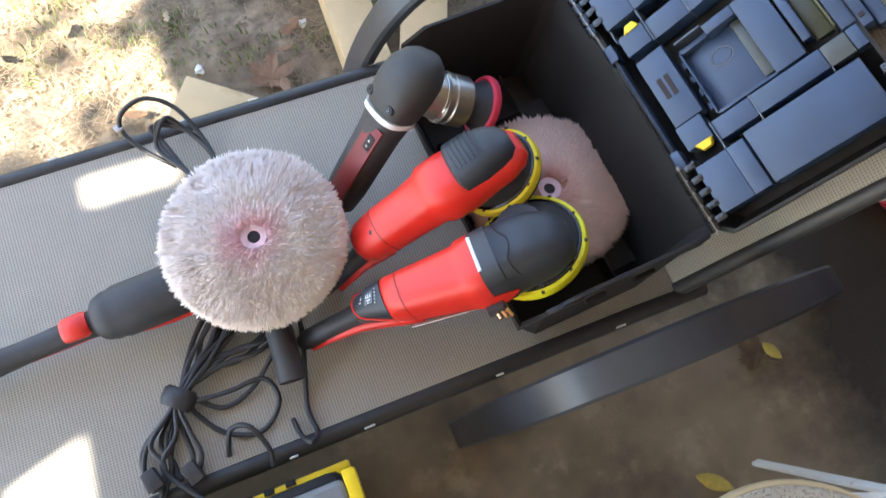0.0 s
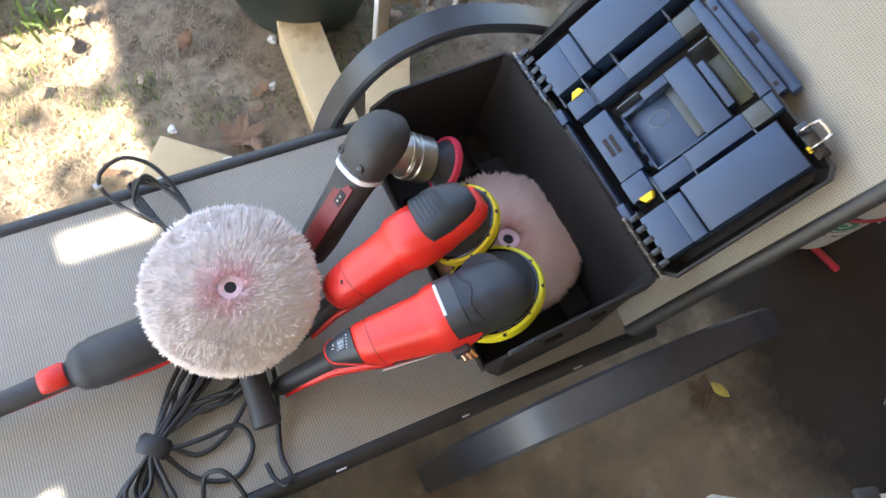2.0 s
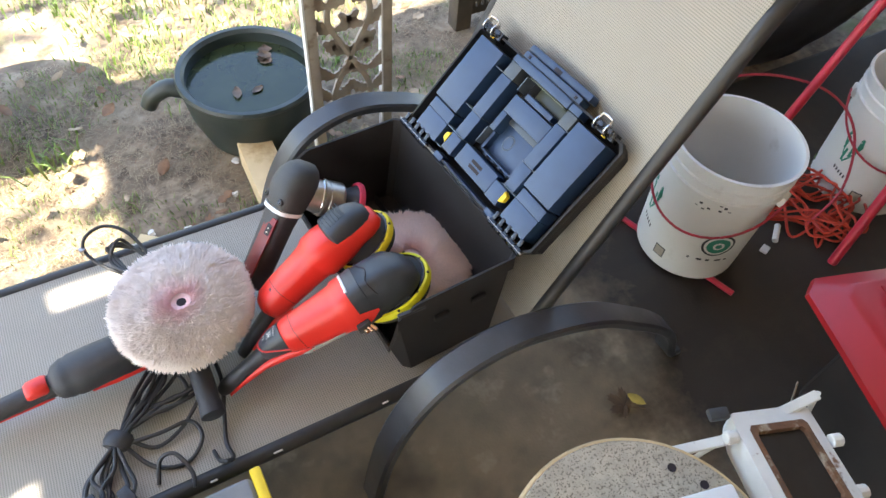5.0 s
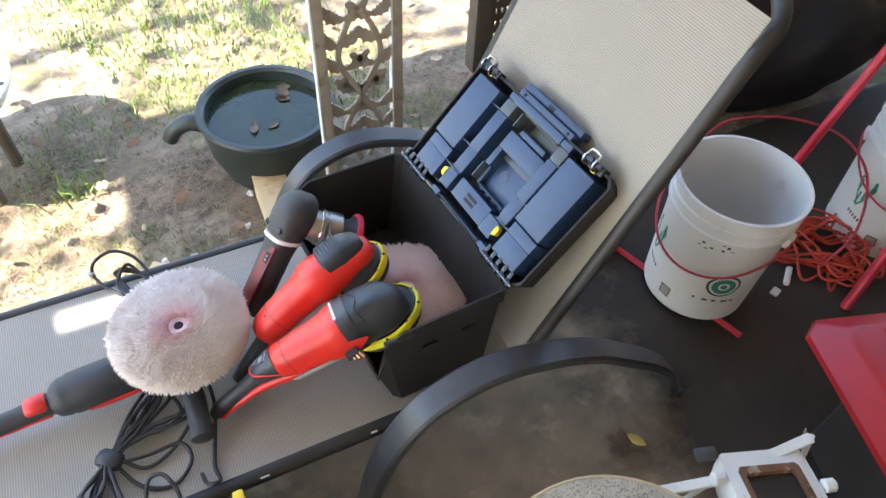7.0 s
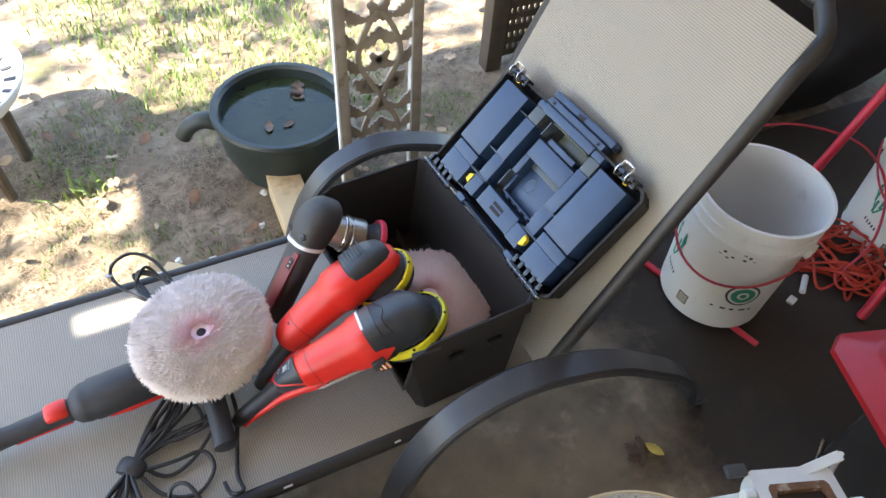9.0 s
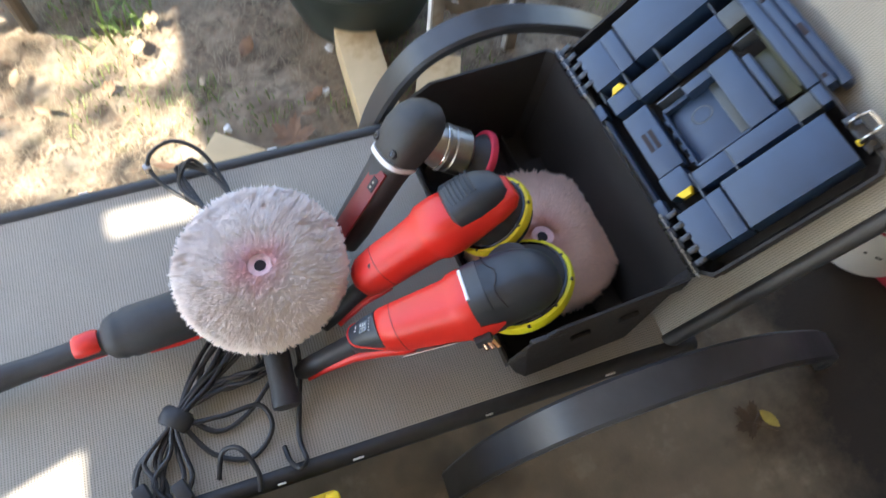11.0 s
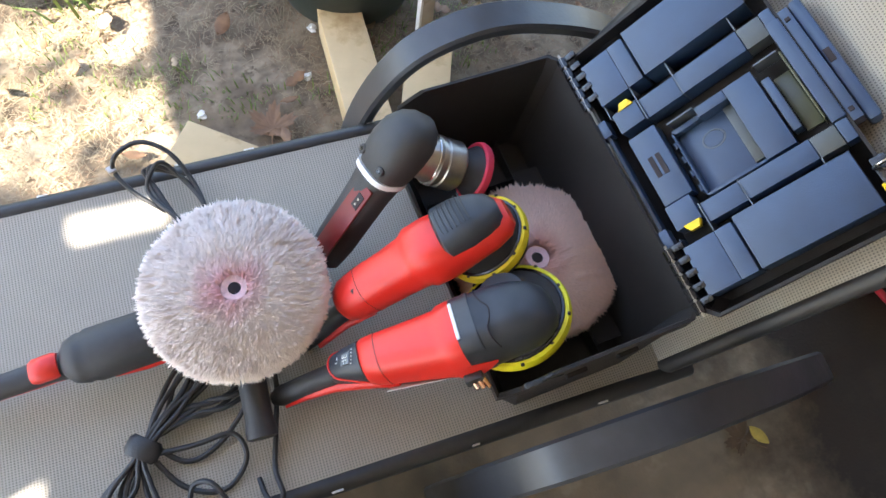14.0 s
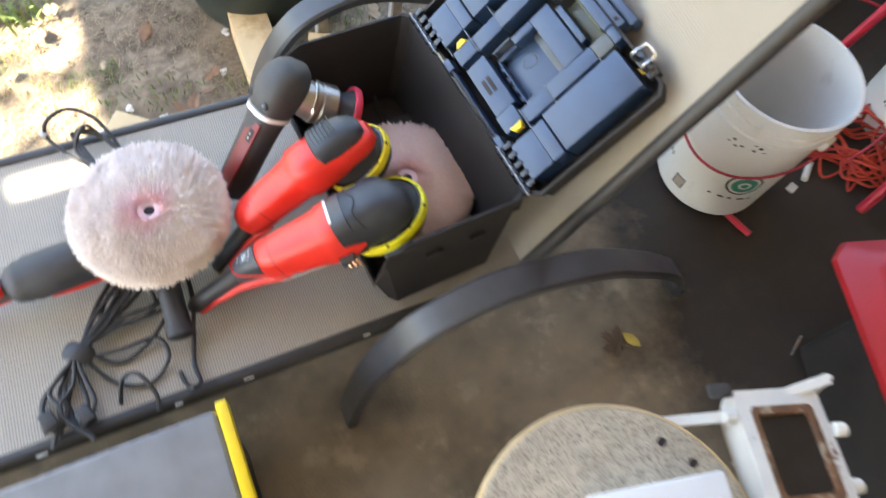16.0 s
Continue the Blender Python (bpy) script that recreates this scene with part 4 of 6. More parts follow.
def polisher_upper():
    ob = thing("orbital_polisher", axes((0.389, 0.570, 0.437), (0.845, 0.16, 0.50), (-0.38, 0.30, 0.87)), "red orbital polisher with ribbed black head, yellow plate", "polisher", group="orbital polishers")
    bm = bmesh.new()
    loft(bm, [oval(-0.136, -0.008, 0.014, 0.015, 2.4, 28, yc=0.0183), oval(-0.131, -0.007, 0.0225, 0.023, 2.5, 28, yc=0.0177), oval(-0.116, -0.004, 0.0290, 0.029, 2.6, 28, yc=0.0161), oval(-0.085, -0.001, 0.0315, 0.0315, 2.7, 28, yc=0.0126), oval(-0.040, 0.001, 0.0325, 0.0325, 2.8, 28, yc=0.0077), oval(-0.010, 0.003, 0.0345, 0.034, 2.9, 28, yc=0.0044), oval(-0.004, 0.004, 0.0355, 0.035, 3.0, 28, yc=0.0037), oval(0.004, 0.004, 0.0395, 0.038, 3.2, 28, yc=0.0029), oval(0.030, 0.004, 0.0405, 0.039, 3.2, 28), oval(0.052, 0.001, 0.0405, 0.036, 3.0, 28), oval(0.075, -0.004, 0.040, 0.029, 2.8, 28), oval(0.100, -0.010, 0.038, 0.023, 2.6, 28), oval(0.120, -0.014, 0.031, 0.019, 2.4, 28), oval(0.130, -0.015, 0.020, 0.013, 2.2, 28)])
    part("motor_shell", bm, red_plastic, ob)
    bm = bmesh.new()
    loft(bm, [oval(0.046, 0.017, 0.0345, 0.024, 3.0, 28), oval(0.050, 0.018, 0.0385, 0.0265, 3.2, 28), oval(0.078, 0.017, 0.0365, 0.026, 3.0, 28), oval(0.100, 0.011, 0.0315, 0.0245, 2.7, 28, shear=0.1), oval(0.116, 0.005, 0.0245, 0.0195, 2.4, 28, shear=0.2), oval(0.124, 0.001, 0.014, 0.011, 2.2, 28, shear=0.2)])
    part("head_cover", bm, head_rubber, ob)
    for k in range(7):
        bm = bmesh.new()
        x = 0.054 + k * 0.0065
        pts = [(x + 0.010 * (a - 1.1) ** 2 * 0.3, 0.0365 * math.copysign(abs(math.cos(a)) ** 0.65, math.cos(a)), 0.0175 + 0.0265 * math.sin(a) ** 0.65) for a in np.linspace(0.95, 1.95, 9)]
        tube(bm, pts, 0.0012, 6)
        part("rib", bm, rubber, ob)
    bm = bmesh.new()
    lathe(bm, [(0.038, -0.002), (0.043, -0.024), (0.047, -0.040)], 28, Matrix.Translation((0.078, 0.006, 0)))
    part("skirt", bm, rubber, ob)
    plate_parts(ob, Matrix.Translation((0.078, 0.012, 0.008)), 0.0625, ring_yellow)
    bm = bmesh.new()
    lathe(bm, [(0.0, -0.001), (0.0034, -0.001), (0.0034, 0.0012), (0, 0.0012)], 12, axes((-0.092, 0.0005, 0.0268), (1, 0, 0), (0, -0.4, 1)))
    part("screw_hole", bm, bore_black, ob)
    bm = bmesh.new()
    loft(bm, [oval(-0.0855, -0.001, 0.0318, 0.0318, 2.7, 28, yc=0.0127), oval(-0.0845, -0.001, 0.0320, 0.0320, 2.7, 28, yc=0.0126)])
    part("shell_seam", bm, dark_red, ob)
    bm = bmesh.new()
    loft(bm, [oval(-0.12, -0.014, 0.015, 0.014, yc=0.0165), oval(-0.16, -0.024, 0.013, 0.013, yc=0.0209), oval(-0.20, -0.036, 0.013, 0.013, yc=0.0253), oval(-0.235, -0.046, 0.010, 0.010, yc=0.0281)])
    part("grip", bm, rubber, ob)
    bm = bmesh.new()
    loft(bm, [oval(-0.10, -0.030, 0.018, 0.009, yc=0.0103), oval(-0.15, -0.034, 0.012, 0.006, yc=0.0138), oval(-0.21, -0.050, 0.009, 0.005, yc=0.0193)])
    part("lower_trim", bm, red_plastic, ob)
    return ob


polisher_upper()


def polisher_black():
    o = Vector((0.408, 0.722, 0.476))
    ob = thing("angle_polisher", axes(o, (0.63, 0.31, 0.71), (-0.77, -0.05, 0.62)), "black cordless polisher with alloy collar and red plate", "polisher")
    # local X from handle to head
    bm = bmesh.new()
    loft(bm, [oval(-0.048, 0.0, 0.0335, 0.030, 2.8, 28), oval(-0.030, 0.001, 0.0365, 0.034, 3.0, 28), oval(-0.006, 0.001, 0.038, 0.036, 3.0, 28), oval(0.016, -0.002, 0.037, 0.034, 2.8, 28, shear=0.1), oval(0.032, -0.008, 0.031, 0.028, 2.5, 28, shear=0.2), oval(0.042, -0.013, 0.021, 0.019, 2.3, 28, shear=0.2), oval(0.046, -0.016, 0.009, 0.008, 2.0, 28)])
    part("head_cover", bm, rubber_grey, ob)
    bm = bmesh.new()
    loft(bm, [oval(-0.054, 0, 0.0350, 0.0315, 2.8, 28, shear=-0.12), oval(-0.0465, 0, 0.0353, 0.0318, 2.8, 28, shear=-0.12)])
    part("trim_band", bm, silver_tape, ob, "silver trim band")
    bm = bmesh.new()
    loft(bm, [oval(-0.050, 0, 0.033, 0.029, 2.6, 24), oval(-0.08, -0.001, 0.030, 0.027, 2.6, 24), oval(-0.13, -0.003, 0.0285, 0.026, 2.6, 24), oval(-0.18, -0.005, 0.0275, 0.026, 2.6, 24), oval(-0.215, -0.006, 0.024, 0.022, 2.6, 24)])
    part("handle", bm, rubber, ob)
    bm = bmesh.new()
    box(bm, (-0.130, -0.011, 0.0235), (0.125, 0.032, 0.004), 0.0015)
    part("handle_panel", bm, dark_red, ob, "dark red inlaid panel")
    bm = bmesh.new()
    box(bm, (-0.092, -0.016, 0.0262), (0.022, 0.013, 0.0012), 0.0004)
    part("button_plate", bm, bore_black, ob)
    for k in range(2):
        bm = bmesh.new()
        rod(bm, (-0.089 - 0.008 * k, -0.016, 0.0262), (-0.089 - 0.008 * k, -0.016, 0.0278), 0.0018, 8)
        part("indicator", bm, alloy, ob)
    for x, y, z in ((-0.034, 0.022, 0.0275), (-0.034, -0.020, 0.0285)):
        bm = bmesh.new()
        rod(bm, (x, y, z - 0.006), (x, y * 1.1, z + 0.006), 0.0068, 14)
        part("screw_boss", bm, rubber, ob)
        bm = bmesh.new()
        rod(bm, (x, y * 1.09, z + 0.004), (x, y * 1.12, z + 0.0068), 0.0034, 10)
        part("screw", bm, gloss_black, ob)
    inv = ob.matrix_world.inverted()
    d = Vector((0.88, -0.29, -0.44)).normalized()
    m = inv @ Matrix.Translation(Vector((0.428, 0.719, 0.442))) @ (-d).to_track_quat("Z", "Y").to_matrix().to_4x4()
    bm = bmesh.new()
    lathe(bm, [(0.028, 0.0), (0.033, -0.020), (0.0335, -0.024), (0.0368, -0.026), (0.0368, -0.031), (0.0340, -0.033), (0.0340, -0.036), (0.0362, -0.038), (0.0362, -0.062), (0.033, -0.066), (0.0, -0.066)], 36, m)
    part("gear_collar", bm, alloy, ob, "brushed alloy gear collar")
    bm = bmesh.new()
    torus(bm, 0.0345, 0.0013, m @ Matrix.Translation((0, 0, -0.022)), 36, 6)
    part("bright_ring", bm, chrome, ob)
    bm = bmesh.new()
    lathe(bm, [(0.026, -0.064), (0.030, -0.080), (0.040, -0.096), (0.0, -0.096)], 32, m)
    part("backing_plate", bm, rubber, ob)
    bm = bmesh.new()
    torus(bm, 0.040, 0.0045, m @ Matrix.Translation((0, 0, -0.097)), squash=1.5)
    part("foam_edge", bm, ring_pink, ob, "red foam plate edge")
    return ob


polisher_black()


# ---- cords on the lounge ----
def cord(points, r=0.0036, n=8):
    bm = bmesh.new()
    tube(bm, smooth_path(points, 7), r, n)
    return bm


def cords():
    z = SEAT + 0.013
    ob = thing("power_cord", pose(0, 0, 0), "bundled black power cords tied on the lounge", "power cord")
    rnd = random.Random(5)
    for k in range(9):
        o = (k - 4) * 0.006
        h = 0.006 * (k % 3)
        w = lambda q: rnd.uniform(-q, q)
        pts = [(0.085 + o + w(.012), 0.58 + w(.01), z + 0.008 + h), (0.055 + o * 1.6 + w(.016), 0.535 + w(.012), z + 0.006 + h), (0.022 + o + w(.01), 0.505 + w(.008), z + 0.004 + h), (-0.005 + o * 0.4, 0.478, z + 0.006 + h), (-0.025 + o * 0.3, 0.455, z + 0.008 + h), (-0.045 + o * 1.1 + w(.010), 0.42, z + 0.003 + h), (-0.055 + o * 1.3 + w(.016), 0.385, z + 0.002 + h), (-0.05 + o * 1.5 + w(.02), 0.345 + w(.02), z + 0.002 + h)]
        part("cord_strand", cord(pts), cord_black, ob)
    for k in range(4):
        x, y = 0.085 + 0.012 * k, 0.520 + 0.012 * (k % 2)
        part("cord_strand", cord([(x - 0.03, y + 0.055, z + 0.012), (x + 0.012, y + 0.03, z + 0.010 + 0.004 * k), (x + 0.022, y - 0.012, z + 0.006), (x - 0.012, y - 0.032, z + 0.010 + 0.003 * k), (x - 0.055, y - 0.030, z + 0.012), (-0.005, 0.475, z + 0.014)]), cord_black, ob)
    bm = bmesh.new()
    lathe(bm, [(0.020, -0.014), (0.024, -0.006), (0.024, 0.008), (0.019, 0.014)], 20, axes((-0.018, 0.466, z + 0.014), (0, 0, 1), (0.6, 0.75, 0)) @ Matrix.Diagonal((0.6, 1, 1, 1)))
    part("cable_tie", bm, cord_black, ob, "black hook tie round the cords")
    part("cord_strand", cord([(-0.01, 0.47, z + 0.01), (0.03, 0.435, z), (0.075, 0.445, z + 0.002), (0.115, 0.478, z + 0.008), (0.14, 0.50, z + 0.02), (0.15, 0.53, z + 0.02)]), cord_black, ob)
    part("cord_strand", cord([(-0.015, 0.46, z + 0.012), (0.02, 0.405, z), (0.07, 0.385, z), (0.105, 0.415, z + 0.003), (0.095, 0.452, z + 0.006), (0.045, 0.452, z + 0.008), (-0.01, 0.455, z + 0.012)]), cord_black, ob)
    part("cord_strand", cord([(0.165, 0.56, z + 0.02), (0.166, 0.50, z + 0.012), (0.150, 0.44, z), (0.138, 0.39, z), (0.142, 0.355, z + 0.016), (0.132, 0.345, z + 0.03), (0.120, 0.36, z + 0.012), (0.115, 0.385, z)]), cord_black, ob)
    part("cord_strand", cord([(0.02, 0.37, z), (0.035, 0.40, z + 0.02), (0.06, 0.395, z + 0.03), (0.075, 0.36, z + 0.018), (0.072, 0.335, z + 0.01)]), cord_black, ob)
    for k in range(2):
        bm = bmesh.new()
        box(bm, (0, 0, 0), (0.02, 0.03, 0.016), 0.004)
        part("plug", bm, cord_black, ob, m=pose(-0.075 + 0.05 * k, 0.375 - 0.01 * k, z + 0.02, 0, 0, 20))
    # second coil by the far rail
    ob2 = thing("power_cord", pose(0, 0, 0), "loop of black cord standing up by the rail", "power cord")
    for k in range(3):
        part("cord_strand", cord([(0.115, 0.72 + 0.008 * k, z + 0.004), (0.085, 0.78, z + 0.012 + 0.004 * k), (0.065 - 0.006 * k, 0.835, z + 0.02), (0.055 + 0.012 * k, 0.865, z + 0.03 + 0.006 * k), (0.10, 0.85, z + 0.018), (0.125, 0.80, z + 0.01), (0.13, 0.74, z + 0.006)]), cord_black, ob2)
    part("cord_strand", cord([(0.07, 0.80, z + 0.01), (0.035, 0.835, z + 0.02), (0.015, 0.868, z + 0.035), (0.025, 0.885, z + 0.055), (0.062, 0.895, z + 0.060), (0.098, 0.875, z + 0.045), (0.12, 0.83, z + 0.015), (0.13, 0.77, z + 0.005)]), cord_black, ob2)
    bm = bmesh.new()
    box(bm, (0, 0, 0), (0.012, 0.012, 0.014), 0.002)
    part("plug", bm, alloy, ob2, m=pose(0.012, 0.872, z + 0.035, 0, 0, 20))


cords()


# ---- on and beside the slab ----
def bucket(m, label, yaw):
    ob = thing("bucket", m @ pose(0, 0, 0, 0, 0, yaw), label, "bucket", group="plastic buckets")
    bm = bmesh.new()
    prof = [(0.0, 0.004), (0.126, 0.004), (0.131, 0.0), (0.132, 0.006), (0.143, 0.29), (0.149, 0.292), (0.149, 0.300), (0.1435, 0.302), (0.1445, 0.322), (0.150, 0.324), (0.150, 0.332), (0.1455, 0.334), (0.1475, 0.360), (0.152, 0.362), (0.152, 0.370), (0.1445, 0.370), (0.139, 0.29), (0.128, 0.010), (0.0, 0.010)]
    lathe(bm, prof, 56, cap=False)
    part("body", bm, bucket_white, ob, smooth=40)

    def wrap(bm, a0, a1, z0, z1, lift, pts=None):
        """A printed patch lying on the tapering side; pts: outline in the unit square."""
        def P(u, v):
            z = z0 + (z1 - z0) * v
            r = 0.132 + (0.143 - 0.132) * z / 0.29 + lift
            a = a0 + (a1 - a0) * u
            return (r * math.cos(a), r * math.sin(a), z)
        if pts is None:
            n = max(2, int(abs(a1 - a0) / 0.08))
            lo = [bm.verts.new(P(i / n, 0)) for i in range(n + 1)]
            hi = [bm.verts.new(P(i / n, 1)) for i in range(n + 1)]
            for i in range(n):
                bm.faces.new((lo[i], lo[i + 1], hi[i + 1], hi[i]))
        else:
            c = bm.verts.new(P(0.5, 0.5))
            vs = [bm.verts.new(P(*p)) for p in pts]
            for i in range(len(vs)):
                bm.faces.new((c, vs[i], vs[(i + 1) % len(vs)]))

    disc = [(0.5 + 0.5 * math.cos(math.tau * i / 28), 0.5 + 0.5 * math.sin(math.tau * i / 28)) for i in range(28)]
    a = 0.0
    for name, s, mat, lift in (("mark_rim", 1.0, black_ink, 0.0006), ("mark_field", 0.86, bucket_white, 0.0010), ("mark_disc", 0.70, green_ink, 0.0014), ("mark_core", 0.34, bucket_white, 0.0018), ("mark_leaf", 0.2, green_ink, 0.0022)):
        bm = bmesh.new()
        wrap(bm, a - 0.29 * s, a + 0.29 * s, 0.145 - 0.040 * s, 0.145 + 0.040 * s, lift, disc)
        part(name, bm, mat, ob, smooth=0)
    bm = bmesh.new()
    for k, (w, g) in enumerate(((0.045, 0.0), (0.10, 0.02), (0.07, 0.02), (0.12, 0.03), (0.06, 0.03))):
        s = -0.42 + 0.17 * k
        wrap(bm, a + s, a + s + w, 0.083, 0.090, 0.0008)
    part("print_line", bm, black_ink, ob, smooth=0)
    bm = bmesh.new()
    wrap(bm, a - 1.02, a - 0.80, 0.035, 0.070, 0.0007)
    part("sticker", bm, black_ink, ob, smooth=0)
    bm = bmesh.new()
    wrap(bm, a - 1.0, a - 0.82, 0.038, 0.067, 0.0011)
    part("sticker_face", bm, post_paint, ob, smooth=0)
    # shield-like print with two bars
    for mat, g, lift in ((green_ink, 0.0, 0.0007), (bucket_white, 0.10, 0.0011)):
        bm = bmesh.new()
        out = [(0, 0.75), (0.1, 1), (0.9, 1), (1, 0.75), (0.72, 0.25), (0.5, 0), (0.28, 0.25)]
        wrap(bm, a - 1.75 + g * 0.5, a - 1.32 - g * 0.5, 0.125 + g * 0.1, 0.225 - g * 0.1, lift, out)
        part("shield_print", bm, mat, ob, smooth=0)
    bm = bmesh.new()
    for s, z in ((-1.68, 0.185), (-1.60, 0.150), (-1.50, 0.172), (-1.42, 0.19)):
        wrap(bm, a + s, a + s + 0.05, z - 0.02, z + 0.022, 0.0016)
    part("print_stroke", bm, green_ink, ob, smooth=0)
    bm = bmesh.new()
    for k in range(5):
        wrap(bm, a - 1.62 + 0.07 * k, a - 1.585 + 0.07 * k, 0.095 - 0.002 * k, 0.106 - 0.002 * k, 0.0008)
    part("print_line", bm, black_ink, ob, smooth=0)
    # wire handle lying down round the side
    bm = bmesh.new()
    pts = []
    for i in range(25):
        f = i / 24
        ang = a - 2.35 + f * math.pi
        pts.append((0.158 * math.cos(ang), 0.158 * math.sin(ang), 0.285 - 0.105 * math.sin(math.pi * f)))
    tube(bm, pts, 0.0032, 8)
    part("wire_handle", bm, handle_red, ob, "dark red coated wire handle")
    for ang in (a - 2.35, a - 2.35 + math.pi):
        bm = bmesh.new()
        box(bm, (0, 0, 0), (0.014, 0.03, 0.03), 0.004)
        part("handle_ear", bm, bucket_white, ob, m=Matrix.Rotation(ang, 4, "Z") @ Matrix.Translation((0.150, 0, 0.285)))
    bm = bmesh.new()
    for k, (s, z) in enumerate(((-0.72, 0.262), (-0.66, 0.275), (-0.60, 0.258), (-0.52, 0.268), (-0.36, 0.285), (-0.28, 0.282), (-0.2, 0.272), (-0.34, 0.270))):
        wrap(bm, a + s, a + s + 0.05, z - 0.0012 - 0.003 * (k % 2), z + 0.0012 + 0.001 * (k % 3), 0.0009)
    part("scuff", bm, rubber_grey, ob, "dark scuff marks", smooth=0)
    return ob


bucket(pose(1.386, 0.516, 0.017), "dirty white plastic pail with green print, empty", -118)
b2 = bucket(pose(2.02, 0.47, 0.0), "white plastic pail holding a green sponge", -100)
bm = bmesh.new()
box(bm, (0, 0, 0), (0.10, 0.03, 0.12), 0.008, seg=2)
single("sponge", bm, material("green_sponge", (0.10, 0.14, 0.05), 0.9, vary=0.3, scale=60, bump=0.8, bump_scale=200), pose(1.985, 0.54, 0.075, 12, 8, -30), "dull green scrubbing sponge inside the pail", "sponge")


def poles():
    bm = bmesh.new()
    a, b = Vector((1.665, 0.62, 0.012)), Vector((2.06, 0.61, 1.25))
    ob = thing("broom_pole", pose(0, 0, 0), "bright red pole leaning against the wall", "pole")
    rod(bm, a, b, 0.0125, 12)
    part("pole", bm, pole_red, ob)
    d = (b - a).normalized()
    m = axes(a + d * 0.66 + Vector((-0.006, -0.0115, 0)), d, (-0.4, -0.9, 0.1))
    for k in range(8):
        bm = bmesh.new()
        box(bm, (0.016 * k, 0, 0.001), (0.006 + 0.003 * (k % 3), 0.011, 0.0012), 0)
        part("print_stroke", bm, label_white, ob, "pale printed bar", smooth=0, m=m)
    ob = thing("squeegee", pose(0, 0, 0), "red handled tool with black grip leaning on a pail", "tool")
    a, b = Vector((1.70, 0.28, 0.01)), Vector((1.90, 0.36, 0.52))
    bm = bmesh.new()
    rod(bm, a, b, 0.013, 12)
    part("handle", bm, pole_red, ob)
    d = (b - a).normalized()
    bm = bmesh.new()
    rod(bm, a + d * 0.27, a + d * 0.41, 0.0175, 12)
    part("grip", bm, rubber, ob)
    bm = bmesh.new()
    rod(bm, (1.20, 0.90, 0.009), (1.385, 0.325, 0.009), 0.008, 12)
    single("floor_rod", bm, pole_red, pose(0, 0, 0), "thin red rod lying on the floor under the pail", "rod")


poles()


def orange_tangle():
    rnd = random.Random(11)
    ob = thing("extension_cord", pose(0, 0, 0), "tangled orange red extension cord heaped on the floor", "extension cord")
    c = Vector((1.80, 0.44, 0.03))
    for s in range(4):
        pts = []
        for i in range(26):
            a = i * 0.72 + s * 1.3
            r = 0.03 + 0.11 * rnd.random()
            pts.append((c.x + r * 1.15 * math.cos(a) + rnd.uniform(-.02, .02), c.y + r * math.sin(a) * 1.1 + rnd.uniform(-.02, .02), 0.010 + rnd.random() * (0.02 + 0.015 * s)))
        part("cord_strand", cord(pts, 0.0038, 6), cord_orange, ob)
    pts = [(1.72, 0.40, 0.03), (1.82, 0.42, 0.12), (1.86, 0.50, 0.24), (1.82, 0.60, 0.31), (1.70, 0.70, 0.33), (1.57, 0.75, 0.32), (1.48, 0.74, 0.30), (1.42, 0.78, 0.28), (1.34, 0.86, 0.16), (1.30, 0.93, 0.014)]
    part("cord_strand", cord(pts, 0.0036, 8), handle_red, ob, "thin red hose loop")


orange_tangle()

# small litter on the slab
bm = bmesh.new()
rod(bm, (0, 0, 0), (0.062, 0, 0), 0.0085, 12)
single("pipe_stub", bm, bucket_white, pose(1.615, 0.405, 0.010, 0, 0, 38), "short pale plastic pipe stub on the floor", "pipe")
bm = bmesh.new()
box(bm, (0, 0, 0), (0.028, 0.02, 0.008), 0.003)
single("plastic_scrap", bm, label_white, pose(1.573, 0.398, 0.005, 0, 0, 20), "clear plastic scrap on the floor", "litter")
bm = bmesh.new()
rod(bm, (0, 0, 0), (0.06, 0, 0), 0.004, 10)
single("bolt", bm, chrome, pose(1.30, 0.035, 0.006, 0, 0, 30), "bright steel bolt on the dark floor", "bolt")


def leaf_shape(bm, L, W, m, lobes=0, curl=0.25, seed=0):
    """A curled leaf with a raised midrib; lobed where asked."""
    rnd = random.Random(seed)
    n = 14
    mid, left, right = [], [], []
    for i in range(n + 1):
        f = i / n
        w = W * math.sin(math.pi * min(1, f * 0.98 + 0.01)) ** 0.8
        if lobes:
            w *= 0.55 + 0.75 * abs(math.sin(f * math.pi * lobes)) + rnd.uniform(-.1, .1)
        z = curl * L * (f - 0.5) ** 2
        mid.append(bm.verts.new(m @ Vector((f * L, 0, z - 0.08 * W))))
        left.append(bm.verts.new(m @ Vector((f * L, w / 2, z + rnd.uniform(0, 0.12) * W))))
        right.append(bm.verts.new(m @ Vector((f * L, -w / 2, z + rnd.uniform(0, 0.12) * W))))
    for i in range(n):
        bm.faces.new((mid[i], mid[i + 1], left[i + 1], left[i]))
        bm.faces.new((right[i], right[i + 1], mid[i + 1], mid[i]))


def one_leaf(x, y, z, L, W, yaw, mat, label, lobes=0, tilt=4, seed=0):
    bm = bmesh.new()
    leaf_shape(bm, L, W, Matrix.Identity(4), lobes, 0.22, seed)
    ob = single("leaf", bm, mat, pose(x, y, z, tilt, -tilt, yaw), label, "leaf", smooth=60)
    sol = ob.modifiers.new("thickness", "SOLIDIFY")
    sol.thickness = 0.0006
    return ob


one_leaf(0.962, 0.222, 0.012, 0.045, 0.022, -62, yellow_leaf, "curled yellow leaf on the concrete", seed=1)
one_leaf(0.725, 0.055, 0.010, 0.07, 0.028, -40, yellow_leaf, "narrow yellowed leaf on the concrete", seed=4)


